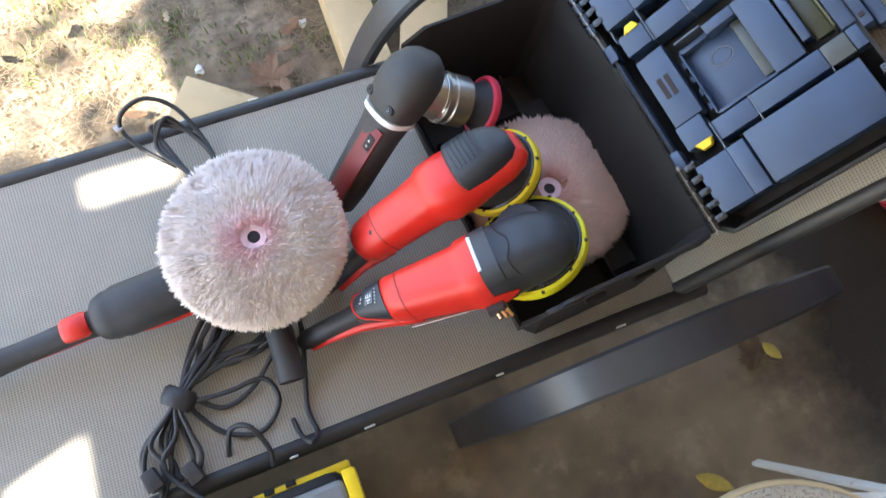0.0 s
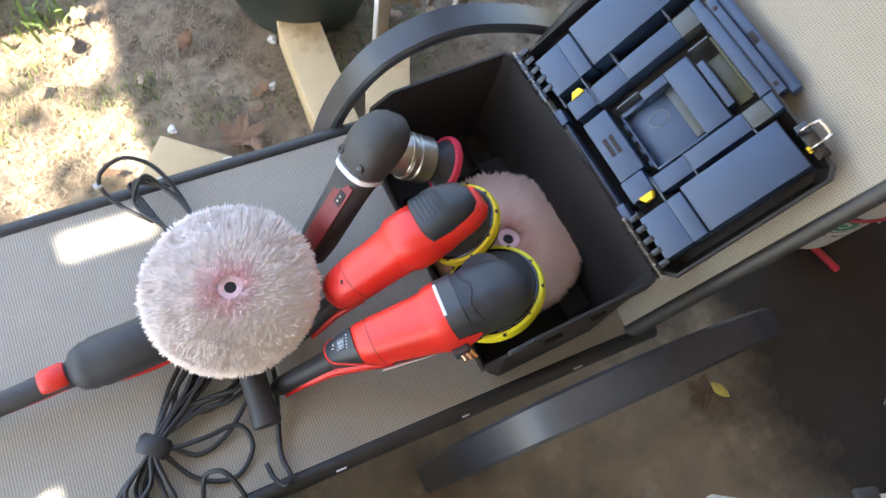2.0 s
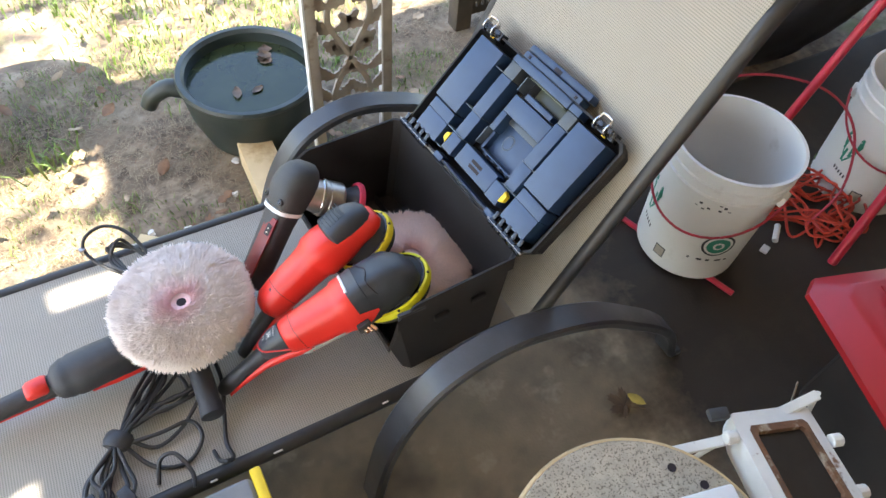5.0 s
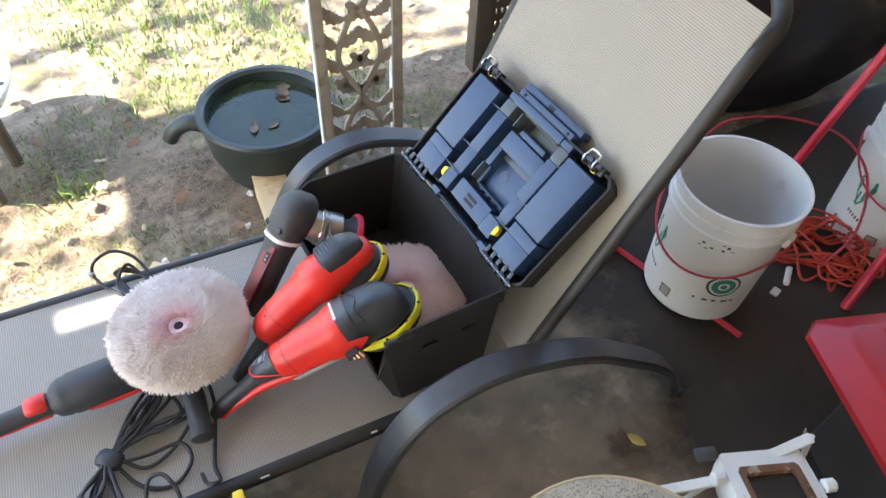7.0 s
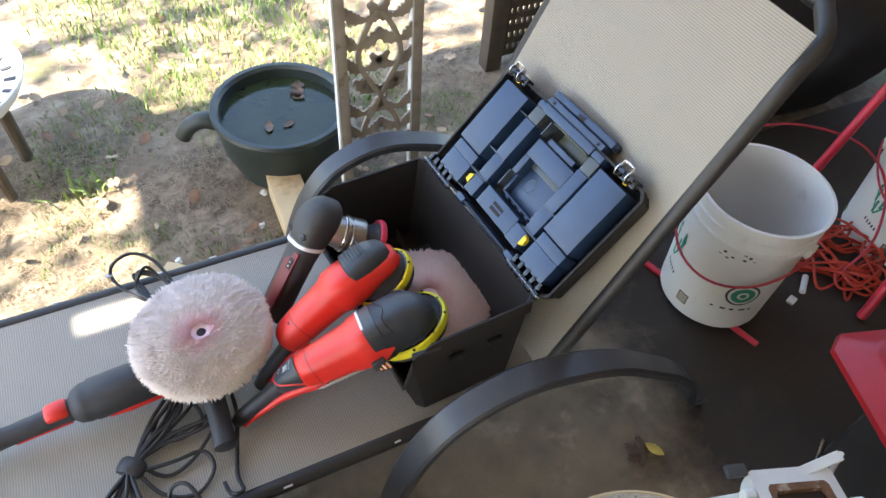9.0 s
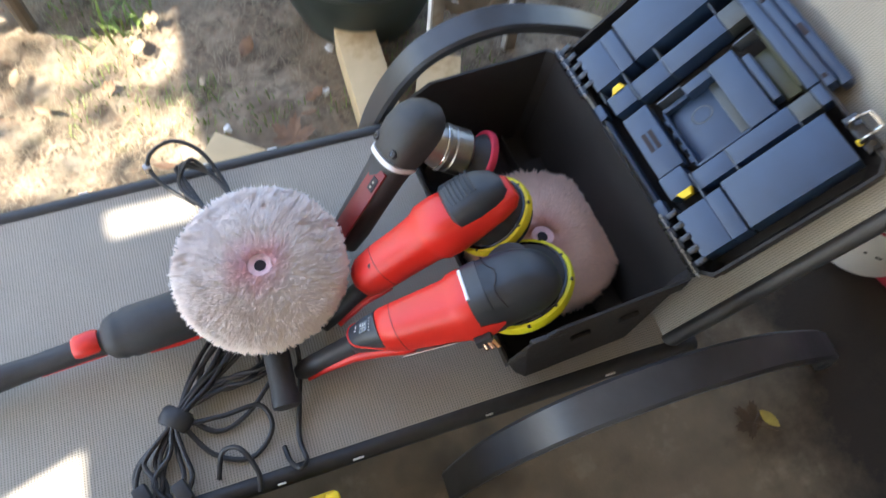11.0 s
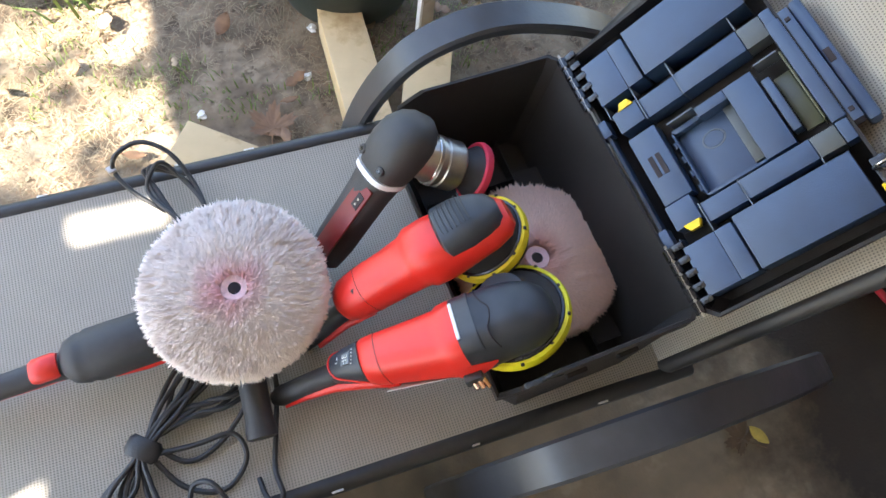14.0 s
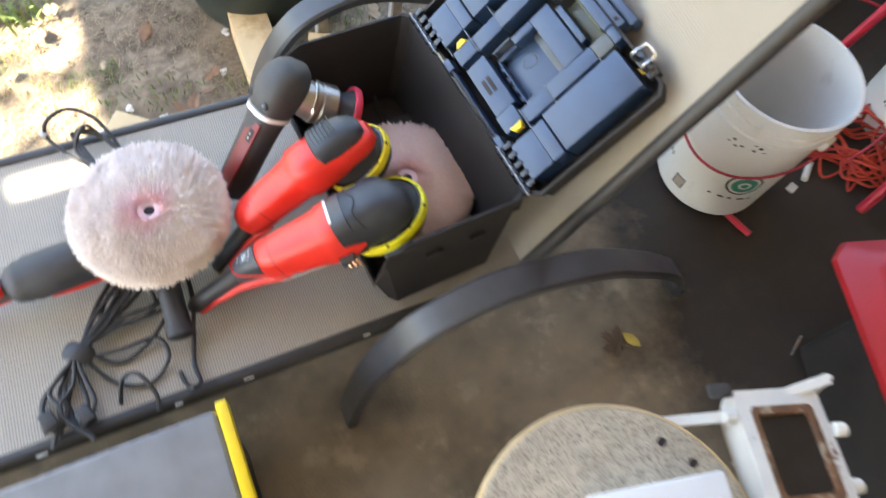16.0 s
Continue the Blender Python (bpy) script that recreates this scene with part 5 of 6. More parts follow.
def cooler():
    ob = thing("lidded_chest", pose(1.355, -0.145, 0.0, 0, 0, -17), "red lidded plastic chest on a dark base", "chest")
    bm = bmesh.new()
    box(bm, (0.06, -0.02, 0.175), (0.30, 0.40, 0.35), 0.03, seg=3)
    part("body", bm, box_black, ob)
    bm = bmesh.new()
    prism = lambda e, z: [(0.02 + sx * (0.23 - e), sy * (0.27 - e), z) for sx, sy in ((1, -.88), (1, .88), (.86, 1), (-.86, 1), (-1, .88), (-1, -.88), (-.86, -1), (.86, -1))]
    loft(bm, [prism(0.02, 0.345), prism(0.0, 0.35), prism(0.002, 0.362), prism(0.042, 0.396), prism(0.05, 0.40)])
    part("lid", bm, cooler_red, ob)
    bm = bmesh.new()
    box(bm, (0.055, 0, 0.400), (0.29, 0.42, 0.006), 0.0025, seg=2)
    part("lid_panel", bm, cooler_red, ob)
    bm = bmesh.new()
    box(bm, (0, 0, 0), (0.062, 0.105, 0.002), 0.0006)
    lab = part("label", bm, blue_label, ob, "blue printed label", m=pose(-0.135, 0.002, 0.4008))
    for k in range(6):
        bm = bmesh.new()
        box(bm, (0.022 - 0.009 * k, 0.004 * (k % 2), 0.0014), (0.003, 0.03 + 0.03 * ((k * 2) % 3) / 2, 0.0008), 0)
        part("print_bar", bm, label_white, lab, smooth=0)
    bm = bmesh.new()
    torus(bm, 0.016, 0.004, pose(-0.145, -0.105, 0.402), n=6, k=6)
    part("emblem", bm, label_white, ob, "worn white emblem")
    return ob


cooler()


def rag_cloth():
    bm = bmesh.new()
    n, g = 56, []
    for j in range(n + 1):
        row = []
        for i in range(n + 1):
            u, v = i / n - 0.5, j / n - 0.5
            e = 1 + 0.18 * noise.noise((u * 4, v * 4, 7))
            h = 0.006 + 0.055 * abs(noise.noise((u * 6 + 2, v * 4.2 + u * 3, 1))) + 0.030 * abs(noise.noise((u * 13 + v * 4, v * 10, 5)))
            edge = max(abs(u), abs(v)) * 2
            h *= max(0.12, 1 - edge ** 4)
            row.append(bm.verts.new((u * 0.19 * e + 0.022 * math.sin(v * 7), v * 0.14 * e + 0.016 * math.sin(u * 9), h)))
        g.append(row)
    for j in range(n):
        for i in range(n):
            bm.faces.new((g[j][i], g[j][i + 1], g[j + 1][i + 1], g[j + 1][i]))
    ob = single("rag", bm, rag, pose(1.41, -0.01, 0.409, 0, 0, -48), "crumpled white cotton rag on the cooler", "rag", smooth=70)
    s = ob.modifiers.new("thickness", "SOLIDIFY")
    s.thickness = 0.0025


rag_cloth()


def work_lamp():
    ob = thing("work_lamp", pose(0.893, -0.12, 0.0, 0, 0, -18), "chipped white metal work lamp with a rusted sooty face", "work lamp")
    face = pose(0, 0.02, 0.425, -6, 4, 0)
    bm = bmesh.new()
    outer = lambda s, z: [(sx * 0.072 * s, sy * 0.098 * s, z) for sx, sy in ((1, -.9), (1, .9), (.9, 1), (-.9, 1), (-1, .9), (-1, -.9), (-.9, -1), (.9, -1))]
    loft(bm, [outer(0.75, -0.07), outer(0.98, -0.03), outer(1.0, 0.0), outer(0.99, 0.008), outer(0.70, 0.010), outer(0.68, -0.002)])
    part("housing", bm, lamp_white, ob, m=face, smooth=25)
    bm = bmesh.new()
    loft(bm, [outer(0.72, 0.0085), outer(0.72, 0.0115), outer(0.60, 0.0115), outer(0.58, 0.002)], cap=False)
    part("bezel", bm, rust, ob, "rusted inner bezel", m=face, smooth=25)
    bm = bmesh.new()
    loft(bm, [outer(0.67, 0.0), outer(0.66, 0.0035)])
    part("glass", bm, sooted, ob, "sooted dark glass", m=face, smooth=0)
    for p, q in (((-0.085, 0.085, 0.40), (0.09, 0.125, 0.43)), ((-0.085, 0.085, 0.40), (-0.20, 0.09, 0.36)), ((-0.20, 0.09, 0.36), (-0.235, 0.05, 0.01)), ((-0.085, 0.085, 0.40), (-0.10, 0.13, 0.02)), ((0.09, 0.125, 0.43), (0.14, 0.06, 0.01)), ((0.0, -0.05, 0.36), (0.0, -0.12, 0.01))):
        bm = bmesh.new()
        d = Vector(q) - Vector(p)
        tube(bm, [Vector(p) + d * f for f in (0, 0.33, 0.66, 1)], 0, section=(0.017, 0.008))
        part("stand_bar", bm, lamp_white, ob)
    for p in ((0.074, 0.05, 0.425), (0.074, -0.03, 0.42), (-0.074, 0.08, 0.425)):
        bm = bmesh.new()
        rod(bm, p, (p[0] * 1.25, p[1], p[2]), 0.011, 10)
        part("knob", bm, lamp_white, ob)
    bm = bmesh.new()
    box(bm, (-0.09, 0.118, 0.43), (0.034, 0.020, 0.012), 0.004)
    part("latch_tab", bm, rubber_grey, ob)
    return ob


work_lamp()


def stool():
    ob = thing("round_stool", pose(0.605, -0.125, 0), "round stool with weathered speckled board top", "stool")
    bm = bmesh.new()
    lathe(bm, [(0.0, 0.376), (0.204, 0.376), (0.209, 0.380), (0.209, 0.394), (0.205, 0.399), (0.0, 0.399)], 56)
    part("top", bm, board, ob)
    bm = bmesh.new()
    torus(bm, 0.209, 0.006, pose(0, 0, 0.387), 56, 8, squash=1.6)
    part("edge_band", bm, pine, ob, "worn pale edging")
    for k in range(2):
        bm = bmesh.new()
        a = 0.42 + k * 0.30
        lathe(bm, [(0.007, 0.397), (0.007, 0.4002), (0, 0.4002)], 14, Matrix.Translation((0.175 * math.cos(a), 0.175 * math.sin(a), 0)))
        part("bolt_hole", bm, bore_black, ob)
    for k in range(4):
        a = math.pi / 4 + k * math.pi / 2
        bm = bmesh.new()
        rod(bm, (0.10 * math.cos(a), 0.10 * math.sin(a), 0.376), (0.15 * math.cos(a), 0.15 * math.sin(a), 0.0), 0.016)
        part("leg", bm, fence_wood, ob)
    return ob


stool()


def white_tub():
    ob = thing("storage_tub", pose(0.650, -0.160, 0.4005, 0, 0, -13), "white plastic tub with a panelled lid on the stool", "tub")
    bm = bmesh.new()
    box(bm, (0, 0, 0.022), (0.19, 0.21, 0.044), 0.018, seg=3)
    part("tray", bm, tub_white, ob)
    bm = bmesh.new()
    box(bm, (0, 0, 0.050), (0.20, 0.22, 0.014), 0.006, seg=3)
    part("lid", bm, tub_white, ob)
    bm = bmesh.new()
    box(bm, (0.01, -0.01, 0.058), (0.13, 0.15, 0.006), 0.0025, seg=2)
    part("lid_panel", bm, tub_white, ob)
    bm = bmesh.new()
    box(bm, (0, 0, 0.05), (0.18, 0.10, 0.10), 0.012, seg=3)
    single("plastic_case", bm, tub_white, pose(0.43, -0.02, 0.0, 0, 0, -6), "low white plastic case standing on the floor", "case")


white_tub()


def case_by_lounge():
    ob = thing("tool_case", pose(-0.125, 0.16, 0.0), "black tool case with yellow trim beside the lounge", "tool case")
    bm = bmesh.new()
    box(bm, (0, 0, 0.16), (0.56, 0.28, 0.32), 0.02, seg=3)
    part("body", bm, box_black, ob)
    bm = bmesh.new()
    box(bm, (0, -0.008, 0.343), (0.565, 0.27, 0.045), 0.014, seg=3)
    part("lid", bm, case_grey, ob, "scuffed grey lid")
    bm = bmesh.new()
    box(bm, (-0.08, -0.075, 0.3645), (0.26, 0.10, 0.008), 0.003, seg=2)
    part("lid_panel", bm, case_grey, ob)
    bm = bmesh.new()
    box(bm, (0, 0.140, 0.272), (0.585, 0.016, 0.014), 0.004)
    part("rear_trim", bm, lid_yellow, ob, "yellow plastic trim")
    bm = bmesh.new()
    box(bm, (0.291, -0.008, 0.350), (0.018, 0.288, 0.030), 0.005)
    part("side_trim", bm, lid_yellow, ob, "yellow plastic trim")
    for k in range(7):
        bm = bmesh.new()
        box(bm, (0.03 + 0.03 * k, 0.146, 0.278), (0.014, 0.008, 0.008), 0.001)
        part("hinge_lug", bm, box_black, ob)
    bm = bmesh.new()
    box(bm, (-0.02, -0.09, 0.3695), (0.20, 0.022, 0.006), 0.003)
    part("lid_badge", bm, lid_yellow, ob, "yellow bar on the lid")
    bm = bmesh.new()
    tube(bm, smooth_path([(0.300, -0.05, 0.335), (0.318, -0.05, 0.325), (0.322, -0.05, 0.29), (0.318, -0.05, 0.26)], 4), 0, section=(0.05, 0.003))
    part("latch", bm, chrome, ob, "bright metal latch")
    bm = bmesh.new()
    torus(bm, 0.016, 0.003, axes((0.330, -0.05, 0.30), (0, 0, 1), (1, 0, 0)), 20, 6)
    part("latch_ring", bm, chrome, ob)


case_by_lounge()


# ---- garden side ----
def lumber(name, c, s, yaw, label, rx=0, ry=0):
    bm = bmesh.new()
    box(bm, (0, 0, 0), s, 0.003, seg=2)
    return single(name, bm, pine, pose(*c, rx, ry, yaw), label, "lumber", group="lumber offcuts")


lumber("lumber_offcut", (0.452, 1.135, 0.045), (0.09, 0.30, 0.088), -2, "pale pine post offcut lying on the soil")
lumber("lumber_offcut", (0.585, 1.06, 0.042), (0.095, 0.20, 0.084), -22, "short pale pine block beside the post offcut")
lumber("lumber_offcut", (0.135, 1.010, 0.035), (0.15, 0.10, 0.07), -38, "pale pine offcut half hidden by the lounge")


def planter():
    ob = thing("planter_pot", pose(0.512, 1.43, -0.006), "dark green plastic pot of murky water with stub handle", "planter")
    bm = bmesh.new()
    lathe(bm, [(0.0, 0.0), (0.135, 0.0), (0.150, 0.01), (0.178, 0.09), (0.186, 0.15), (0.184, 0.185), (0.193, 0.190), (0.197, 0.199), (0.193, 0.208), (0.180, 0.208), (0.172, 0.198), (0.172, 0.15), (0.15, 0.04), (0.0, 0.03)], 48, cap=False)
    part("shell", bm, pot_plastic, ob)
    bm = bmesh.new()
    lathe(bm, [(0.0, 0.168), (0.1725, 0.168)], 40, cap=False)
    part("water", bm, pond, ob, "dark still water")
    bm = bmesh.new()
    tube(bm, smooth_path([(-0.175, 0.035, 0.165), (-0.215, 0.05, 0.172), (-0.255, 0.06, 0.150), (-0.275, 0.065, 0.118)], 6), lambda f: 0.026 - 0.004 * f, 14)
    part("handle", bm, pot_plastic, ob)
    rnd = random.Random(4)
    for k in range(5):
        bm = bmesh.new()
        leaf_shape(bm, rnd.uniform(0.03, 0.07), rnd.uniform(0.02, 0.04), Matrix.Identity(4), 2 if k % 2 else 0, 0.2, k)
        part("floating_leaf", bm, wet_leaf, ob, smooth=60, m=pose(rnd.uniform(-.09, .1), rnd.uniform(-.09, .1), 0.171, 0, 0, rnd.uniform(0, 360)))
    return ob


planter()


def scroll_post():
    """Two square posts joined by a cast scroll panel of curling leaves."""
    P1, P2 = Vector((0.618, 1.185, 0)), Vector((0.822, 1.205, 0))
    ob = thing("porch_column", pose(0, 0, 0), "cream painted metal porch column with leafy scrollwork", "porch column")
    for P in (P1, P2):
        bm = bmesh.new()
        box(bm, (P.x, P.y, 1.2), (0.026, 0.026, 2.44), 0.003)
        part("post", bm, post_paint, ob)
        # white strip that paints the light on the post's left side
        bm = bmesh.new()
        box(bm, (P.x - 0.0155, P.y - 0.004, 1.2), (0.005, 0.020, 2.43), 0.001)
        part("lit_side_strip", bm, lit_side_white, ob, "white strip painting the lit side")
    c = (P1 + P2) / 2
    w = (P2 - P1).length - 0.026
    for zc in (0.36, 0.84, 1.32):
        for s in (-1, 1):
            bm = bmesh.new()
            pts = [(c.x + s * 0.012, c.y, zc - 0.23), (c.x + s * 0.05, c.y, zc - 0.13), (c.x - s * 0.01, c.y, zc), (c.x - s * 0.055, c.y, zc + 0.10), (c.x - s * 0.02, c.y, zc + 0.20), (c.x + s * 0.02, c.y, zc + 0.24)]
            tube(bm, smooth_path(pts, 6), 0, section=(0.010, 0.014))
            part("scroll_stem", bm, post_paint, ob)
            for k in range(7):
                f = k / 6
                px = c.x + s * (0.055 * math.sin(f * 5.2 + 0.4))
                z = zc - 0.20 + 0.4 * f
                for q in (-1, 1):
                    bm = bmesh.new()
                    L = 0.052
                    tip = Vector((max(P1.x + 0.012, min(P2.x - 0.012, px + q * 0.06)), 0, z + 0.042))
                    pts = smooth_path([(px, c.y, z), ((px + tip.x) / 2 + q * 0.004, c.y, z + 0.012), (tip.x, c.y, tip.z)], 5)
                    n = len(pts)
                    rings = []
                    for i, p in enumerate(pts):
                        t = (pts[min(i + 1, n - 1)] - pts[max(i - 1, 0)]).normalized()
                        sd = Vector((-t.z, 0, t.x))
                        hw = 0.003 + 0.015 * math.sin(math.pi * min(1, (i + 0.6) / n)) * (1 if i % 2 else 0.62)
                        rings.append([p + sd * hw + Vector((0, -.003, 0)), p + sd * hw + Vector((0, .003, 0)), p - sd * hw + Vector((0, .003, 0)), p - sd * hw + Vector((0, -.003, 0))])
                    loft(bm, rings)
                    part("scroll_leaf", bm, post_paint, ob, smooth=0)
    return ob


scroll_post()


def far_things():
    # weathered post and punched board
    ob = thing("fence_post", pose(1.30, 1.62, 0), "dark weathered wooden post with a punched board", "fence post")
    bm = bmesh.new()
    box(bm, (0, 0, 0.6), (0.06, 0.06, 1.2), 0.006)
    part("post", bm, fence_wood, ob)
    bm = bmesh.new()
    for i in range(6):
        for j in range(24):
            x, z = 0.05 + 0.022 * i, 0.06 + 0.045 * j
            box(bm, (x, 0, z), (0.011, 0.012, 0.045))
            box(bm, (x + 0.011, 0, z - 0.008), (0.011, 0.012, 0.026))
    part("punched_board", bm, fence_wood, ob, smooth=0)
    # white slotted basin on stakes
    ob = thing("slotted_basin", pose(-0.345, 1.665, 0) @ Matrix.Diagonal((1.12, 1.12, 0.95, 1)), "white plastic basin with a slotted rim on stakes", "basin")
    bm = bmesh.new()
    lathe(bm, [(0.0, 0.27), (0.15, 0.27), (0.205, 0.305), (0.225, 0.345), (0.232, 0.345), (0.232, 0.335), (0.21, 0.295), (0.155, 0.258), (0.0, 0.258)], 48, cap=False)
    part("bowl", bm, tub_white, ob)
    for k in range(26):
        a = math.tau * k / 26
        bm = bmesh.new()
        box(bm, (0.195, 0, 0.3035), (0.036, 0.012, 0.004), 0.001, Matrix.Rotation(a, 4, "Z"))
        part("rim_slot", bm, rubber_grey, ob)
    for a in (0.2, 2.3, 4.2, 5.4):
        bm = bmesh.new()
        rod(bm, (0.14 * math.cos(a), 0.14 * math.sin(a), 0.0), (0.14 * math.cos(a), 0.14 * math.sin(a), 0.265), 0.016, 10)
        part("stake", bm, fence_wood, ob)
    # made-up black heap standing in for dark clutter, and a bin, by the wall
    bm = bmesh.new()
    bmesh.ops.create_icosphere(bm, subdivisions=5, radius=1.0)
    for v in bm.verts:
        n = v.co.copy()
        v.co = Vector((n.x * 0.58, n.y * 0.32, max(-0.98, n.z) * 0.46 + 0.46)) * (1 + 0.16 * noise.noise(n * 2.1) + 0.07 * noise.noise(n * 6))
        v.co.z = max(0.0, v.co.z)
    single("tarp", bm, bag_black, pose(2.08, 1.14, 0), "black heap standing in for dark clutter by the wall", "tarp", smooth=70)
    ob = thing("black_bin", pose(2.42, 1.30, 0, 0, 0, 12), "tall black plastic bin by the wall", "bin")
    bm = bmesh.new()
    box(bm, (0, 0, 0.28), (0.33, 0.39, 0.56), 0.05, seg=3)
    part("body", bm, box_black, ob)
    bm = bmesh.new()
    box(bm, (0, 0, 0.58), (0.36, 0.42, 0.05), 0.018, seg=3)
    part("lid", bm, rubber_grey, ob)
    bm = bmesh.new()
    box(bm, (0, 0, 0.40), (0.42, 0.16, 0.80), 0.012)
    single("cardboard_box", bm, tan_wall, pose(2.72, 0.42, 0, 0, 0, 60), "brown cardboard box standing against the wall", "box")
    # grey slatted block behind the rail
    ob = thing("vent_block", pose(1.20, 0.80, 0, 0, 0, 10), "grey slatted concrete block on the floor", "block")
    bm = bmesh.new()
    box(bm, (0, 0, 0.05), (0.12, 0.22, 0.10), 0.004)
    part("core", bm, grey_brick, ob)
    for k in range(7):
        bm = bmesh.new()
        box(bm, (0, -0.09 + 0.03 * k, 0.104), (0.115, 0.022, 0.012), 0.003)
        part("slat", bm, grey_brick, ob)


far_things()


def tree(m, h, seed):
    rnd = random.Random(seed)
    ob = thing("tree", m, "leafy tree added out of view to cast dappled shade", "tree")
    bm = bmesh.new()
    tube(bm, smooth_path([(0, 0, 0), (0.05, 0.02, h * 0.25), (-0.03, 0.05, h * 0.5), (0.04, 0, h * 0.75)], 5), lambda f: 0.16 * (1 - 0.7 * f), 10)
    ends = []
    for k in range(9):
        a, z = rnd.uniform(0, math.tau), h * rnd.uniform(0.42, 0.75)
        e = Vector((math.cos(a) * h * 0.28, math.sin(a) * h * 0.28, z + h * rnd.uniform(0.08, 0.25)))
        tube(bm, smooth_path([(0, 0, z), e * 0.5 + Vector((0, 0, z * 0.5)), e], 4), lambda f: 0.05 * (1 - 0.8 * f), 6)
        ends.append(e)
    part("trunk", bm, bark, ob)
    verts, faces = [], []
    for e in ends:
        for k in range(420):
            c = e + Vector((rnd.gauss(0, 0.5), rnd.gauss(0, 0.5), rnd.gauss(0, 0.35)))
            d = Vector((rnd.uniform(-1, 1), rnd.uniform(-1, 1), rnd.uniform(-.6, .6))).normalized()
            s = d.cross(Vector((0.3, 0.2, 1))).normalized()
            i = len(verts)
            verts += [c - d * 0.06, c + s * 0.032, c + d * 0.06, c - s * 0.032]
            faces.append((i, i + 1, i + 2, i + 3))
    me = bpy.data.meshes.new("crown")
    me.from_pydata(verts, [], faces)
    me.materials.append(leaf_green)
    cr = new("crown", me)
    cr.parent = ob


# unseen tree, added towards the sun so its crown dapples the soil
tree(pose(-4.2, 1.25, 0), 5.2, 21)


# ---- ground cover ----
def scatter(name, count, place, size, mat, label, seed, blade=True):
    rnd = random.Random(seed)
    verts, faces = [], []
    for k in range(count):
        p = place(rnd)
        if p is None:
            continue
        x, y = p
        z = -0.008 + 0.016 * noise.noise((x * 2.2, y * 2.2, 0)) + 0.010 * noise.noise((x * 9, y * 9, 3))
        a = rnd.uniform(0, math.tau)
        i = len(verts)
        if blade:
            h, w = size * rnd.uniform(0.5, 1.3), size * 0.055
            lean = Vector((math.cos(a), math.sin(a), 0)) * h * rnd.uniform(0.2, 0.8)
            s = Vector((-math.sin(a), math.cos(a), 0)) * w
            b = Vector((x, y, z - 0.003))
            verts += [b - s, b + s, b + lean * 0.4 + s * 0.8 + Vector((0, 0, h * 0.6)), b + lean * 0.4 - s * 0.8 + Vector((0, 0, h * 0.6)), b + lean + Vector((0, 0, h * 0.85))]
            faces += [(i, i + 1, i + 2, i + 3), (i + 3, i + 2, i + 4)]
        else:
            L, w = size * rnd.uniform(0.4, 1.7), size * rnd.uniform(0.015, 0.04)
            d = Vector((math.cos(a), math.sin(a), rnd.uniform(-.15, .15)))
            s = Vector((-math.sin(a), math.cos(a), 0)) * w
            b = Vector((x, y, z + 0.004 + rnd.uniform(0, 0.005)))
            u = Vector((0, 0, w * 1.2))
            verts += [b - d * L / 2 - s, b - d * L / 2 + s, b + u * 2 + s, b + u * 2 - s, b + d * L / 2]
            faces += [(i, i + 1, i + 2, i + 3), (i + 3, i + 2, i + 4)]
    me = bpy.data.meshes.new(name)
    me.from_pydata(verts, [], faces)
    me.materials.append(mat)
    return tagged(new(name, me), label, "ground cover", kind="stuff")


def dens(x, y, s=1.3, off=0.0):
    return noise.noise((x * s, y * s, 9 + off))


def lawn(r):
    x, y = r.uniform(-2.6, 3.2), r.uniform(1.55, 5.2)
    return (x, y) if dens(x, y) + 0.35 * (y - 2.1) > -0.05 + r.uniform(-.25, .25) else None


def weeds(r):
    x, y = r.uniform(-0.2, 1.6), r.uniform(1.12, 2.0)
    return (x, y) if dens(x, y, 2.6, 4) > 0.02 + r.uniform(-.12, .12) else None


def litter(r):
    x, y = r.uniform(-1.4, 1.9), r.uniform(0.99, 1.95)
    return (x, y) if dens(x, y, 3.0, 2) > -0.35 + r.uniform(-.2, .2) else None


scatter("lawn_grass", 70000, lawn, 0.045, grass_green, "sunlit patchy green lawn grass", 31)
scatter("weed_grass", 9000, weeds, 0.026, grass_green, "short green weeds in the soil", 32)
scatter("dry_straw", 46000, litter, 0.021, straw, "dry grass stems and straw on the soil", 33, blade=False)
scatter("bark_litter", 20000, litter, 0.014, dead_leaf, "small brown bark and leaf scraps", 34, blade=False)
TUFT = Vector((-0.05, 1.50, 0))
scatter("grass_tuft", 30, lambda r: (TUFT.x + r.gauss(0, 0.035), TUFT.y + r.gauss(0, 0.03)), 0.075, grass_green, "tuft of long bright grass", 35)



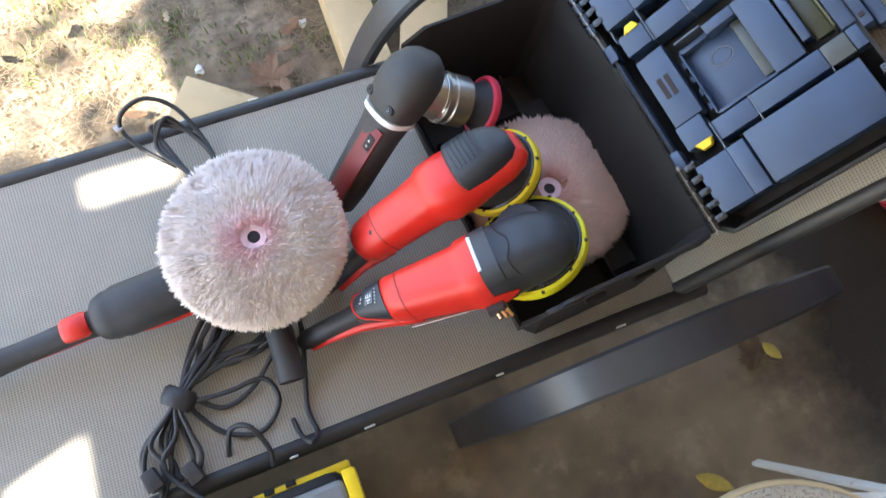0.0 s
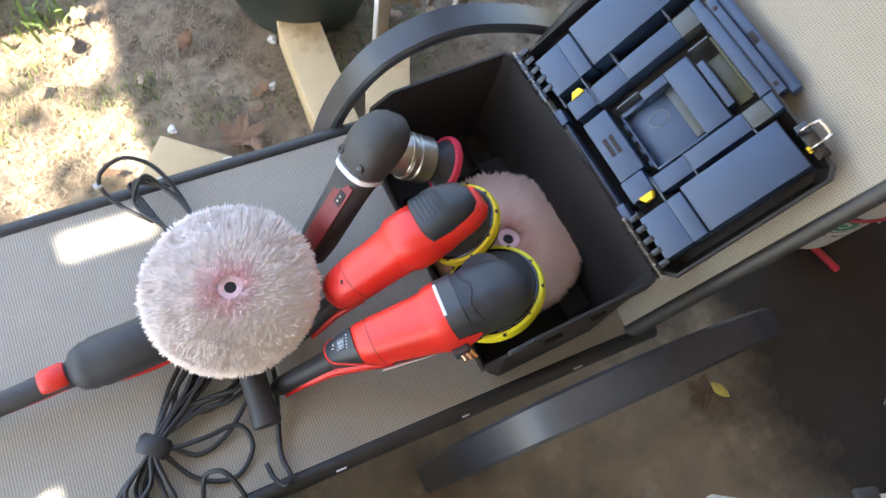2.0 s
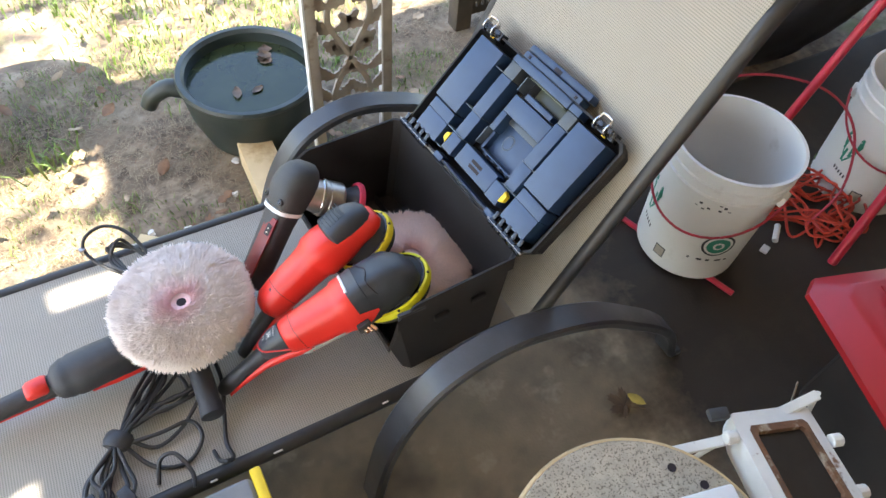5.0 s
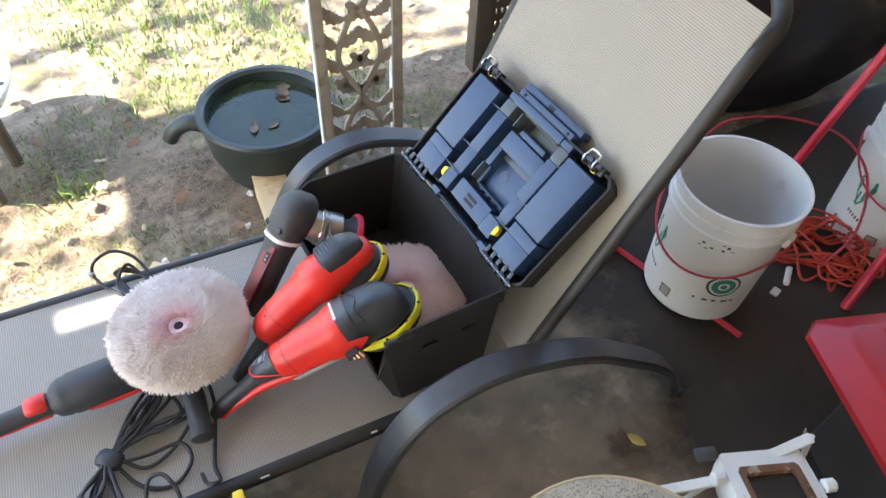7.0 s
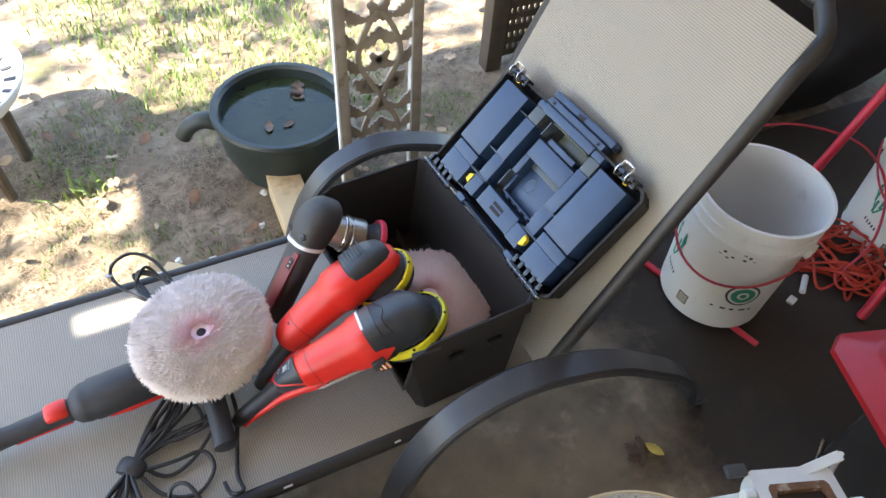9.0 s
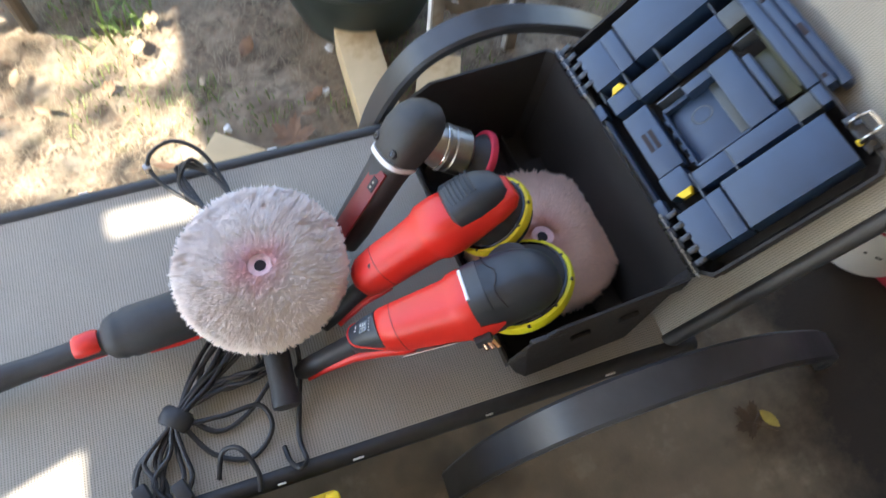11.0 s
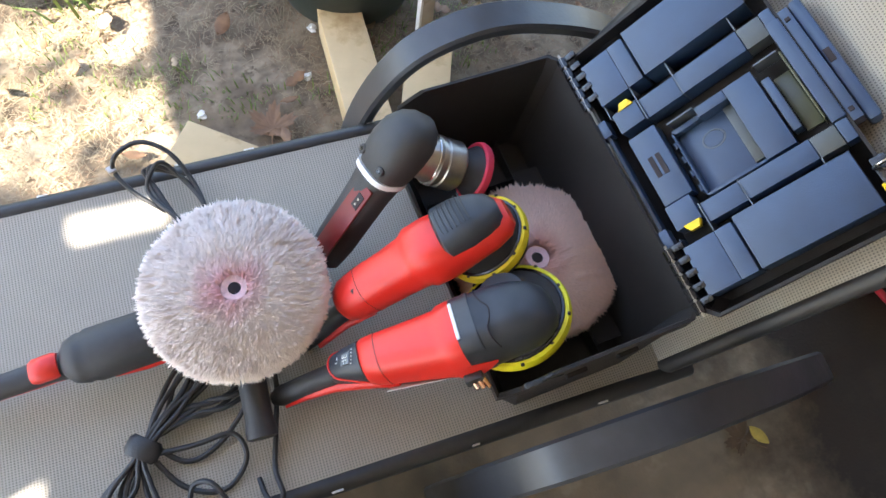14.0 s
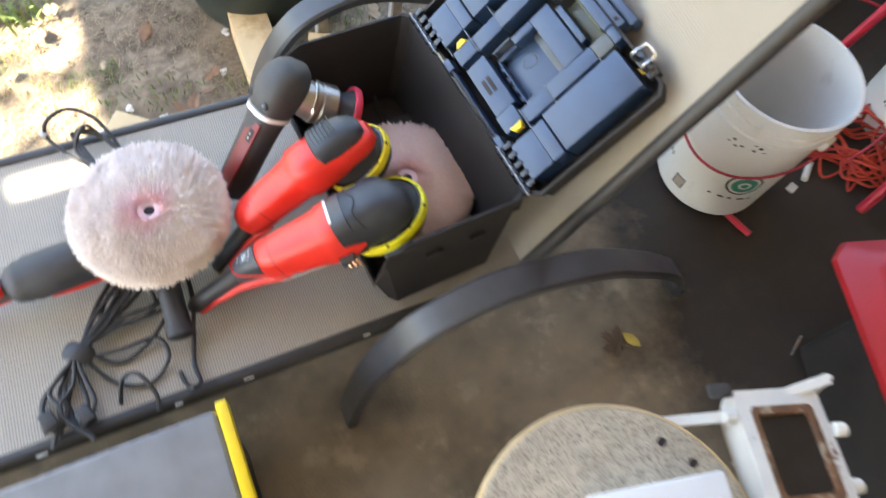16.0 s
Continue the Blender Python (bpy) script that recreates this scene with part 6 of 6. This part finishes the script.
def maple_leaf(x, y, z, R, yaw, mat=dead_leaf, label="large lobed brown autumn leaf on the soil", curl=0.25):
    """A dry five-lobed leaf with toothed, curled lobes and a stalk."""
    bm = bmesh.new()
    rnd = random.Random(2)
    c = bm.verts.new((0, 0, 0.004))
    ring, inner = [], []
    n = 60
    for i in range(n):
        a = math.tau * i / n
        lobe = max(0.0, max(math.cos((a - q) * 1.0) ** 9 * w if math.cos(a - q) > 0 else 0 for q, w in ((1.57, 1.0), (0.60, 0.92), (2.54, 0.92), (-0.25, 0.62), (3.39, 0.62))))
        r = R * (0.30 + 0.70 * lobe) * (1 + 0.10 * (1 if i % 2 else -1))
        inner.append(bm.verts.new((0.5 * r * math.cos(a), 0.5 * r * math.sin(a), 0.006 + rnd.uniform(-.001, .001))))
        ring.append(bm.verts.new((r * math.cos(a), r * math.sin(a), 0.004 + curl * r * (r / R) * (0.4 + 0.6 * abs(math.sin(a * 1.5))) + rnd.uniform(-.001, .002))))
    for i in range(n):
        k = (i + 1) % n
        bm.faces.new((c, inner[i], inner[k]))
        bm.faces.new((inner[i], ring[i], ring[k], inner[k]))
    tube(bm, [(0, 0, 0.004), (0.004, -R * 0.5, 0.006), (0.012, -R, 0.010)], 0.0012, 6)
    return single("leaf", bm, mat, pose(x, y, z, 2, 1, yaw), label, "leaf", smooth=50)


maple_leaf(0.258, 1.072, 0.006, 0.058, -20)
maple_leaf(0.945, 0.205, 0.001, 0.044, 35, wet_leaf, "dark sodden leaf stuck to the concrete", 0.10)
rl = random.Random(17)
for k in range(96):
    lx, ly = rl.uniform(-0.55, 1.5), rl.uniform(1.06, 2.3)
    one_leaf(lx, ly, 0.010, rl.uniform(0.022, 0.058), rl.uniform(0.014, 0.036), rl.uniform(0, 360), (pale_leaf, dead_leaf)[k % 2], ("dry tan leaf on the soil", "dry brown leaf on the soil")[k % 2], (0, 2)[k % 3 == 0], 14, 40 + k)
for k, (tx, ty) in enumerate(((0.13, 1.14), (0.40, 1.30), (0.36, 1.18))):
    bm = bmesh.new()
    bmesh.ops.create_icosphere(bm, subdivisions=2, radius=0.009)
    for v in bm.verts:
        v.co *= 1 + 0.9 * noise.noise(v.co * 160 + Vector((k, 0, 0)))
        v.co.z *= 0.6
    single("paper_scrap", bm, label_white, pose(tx, ty, 0.008, 0, 0, 30 * k), "crumpled white paper scrap on the soil", "litter")
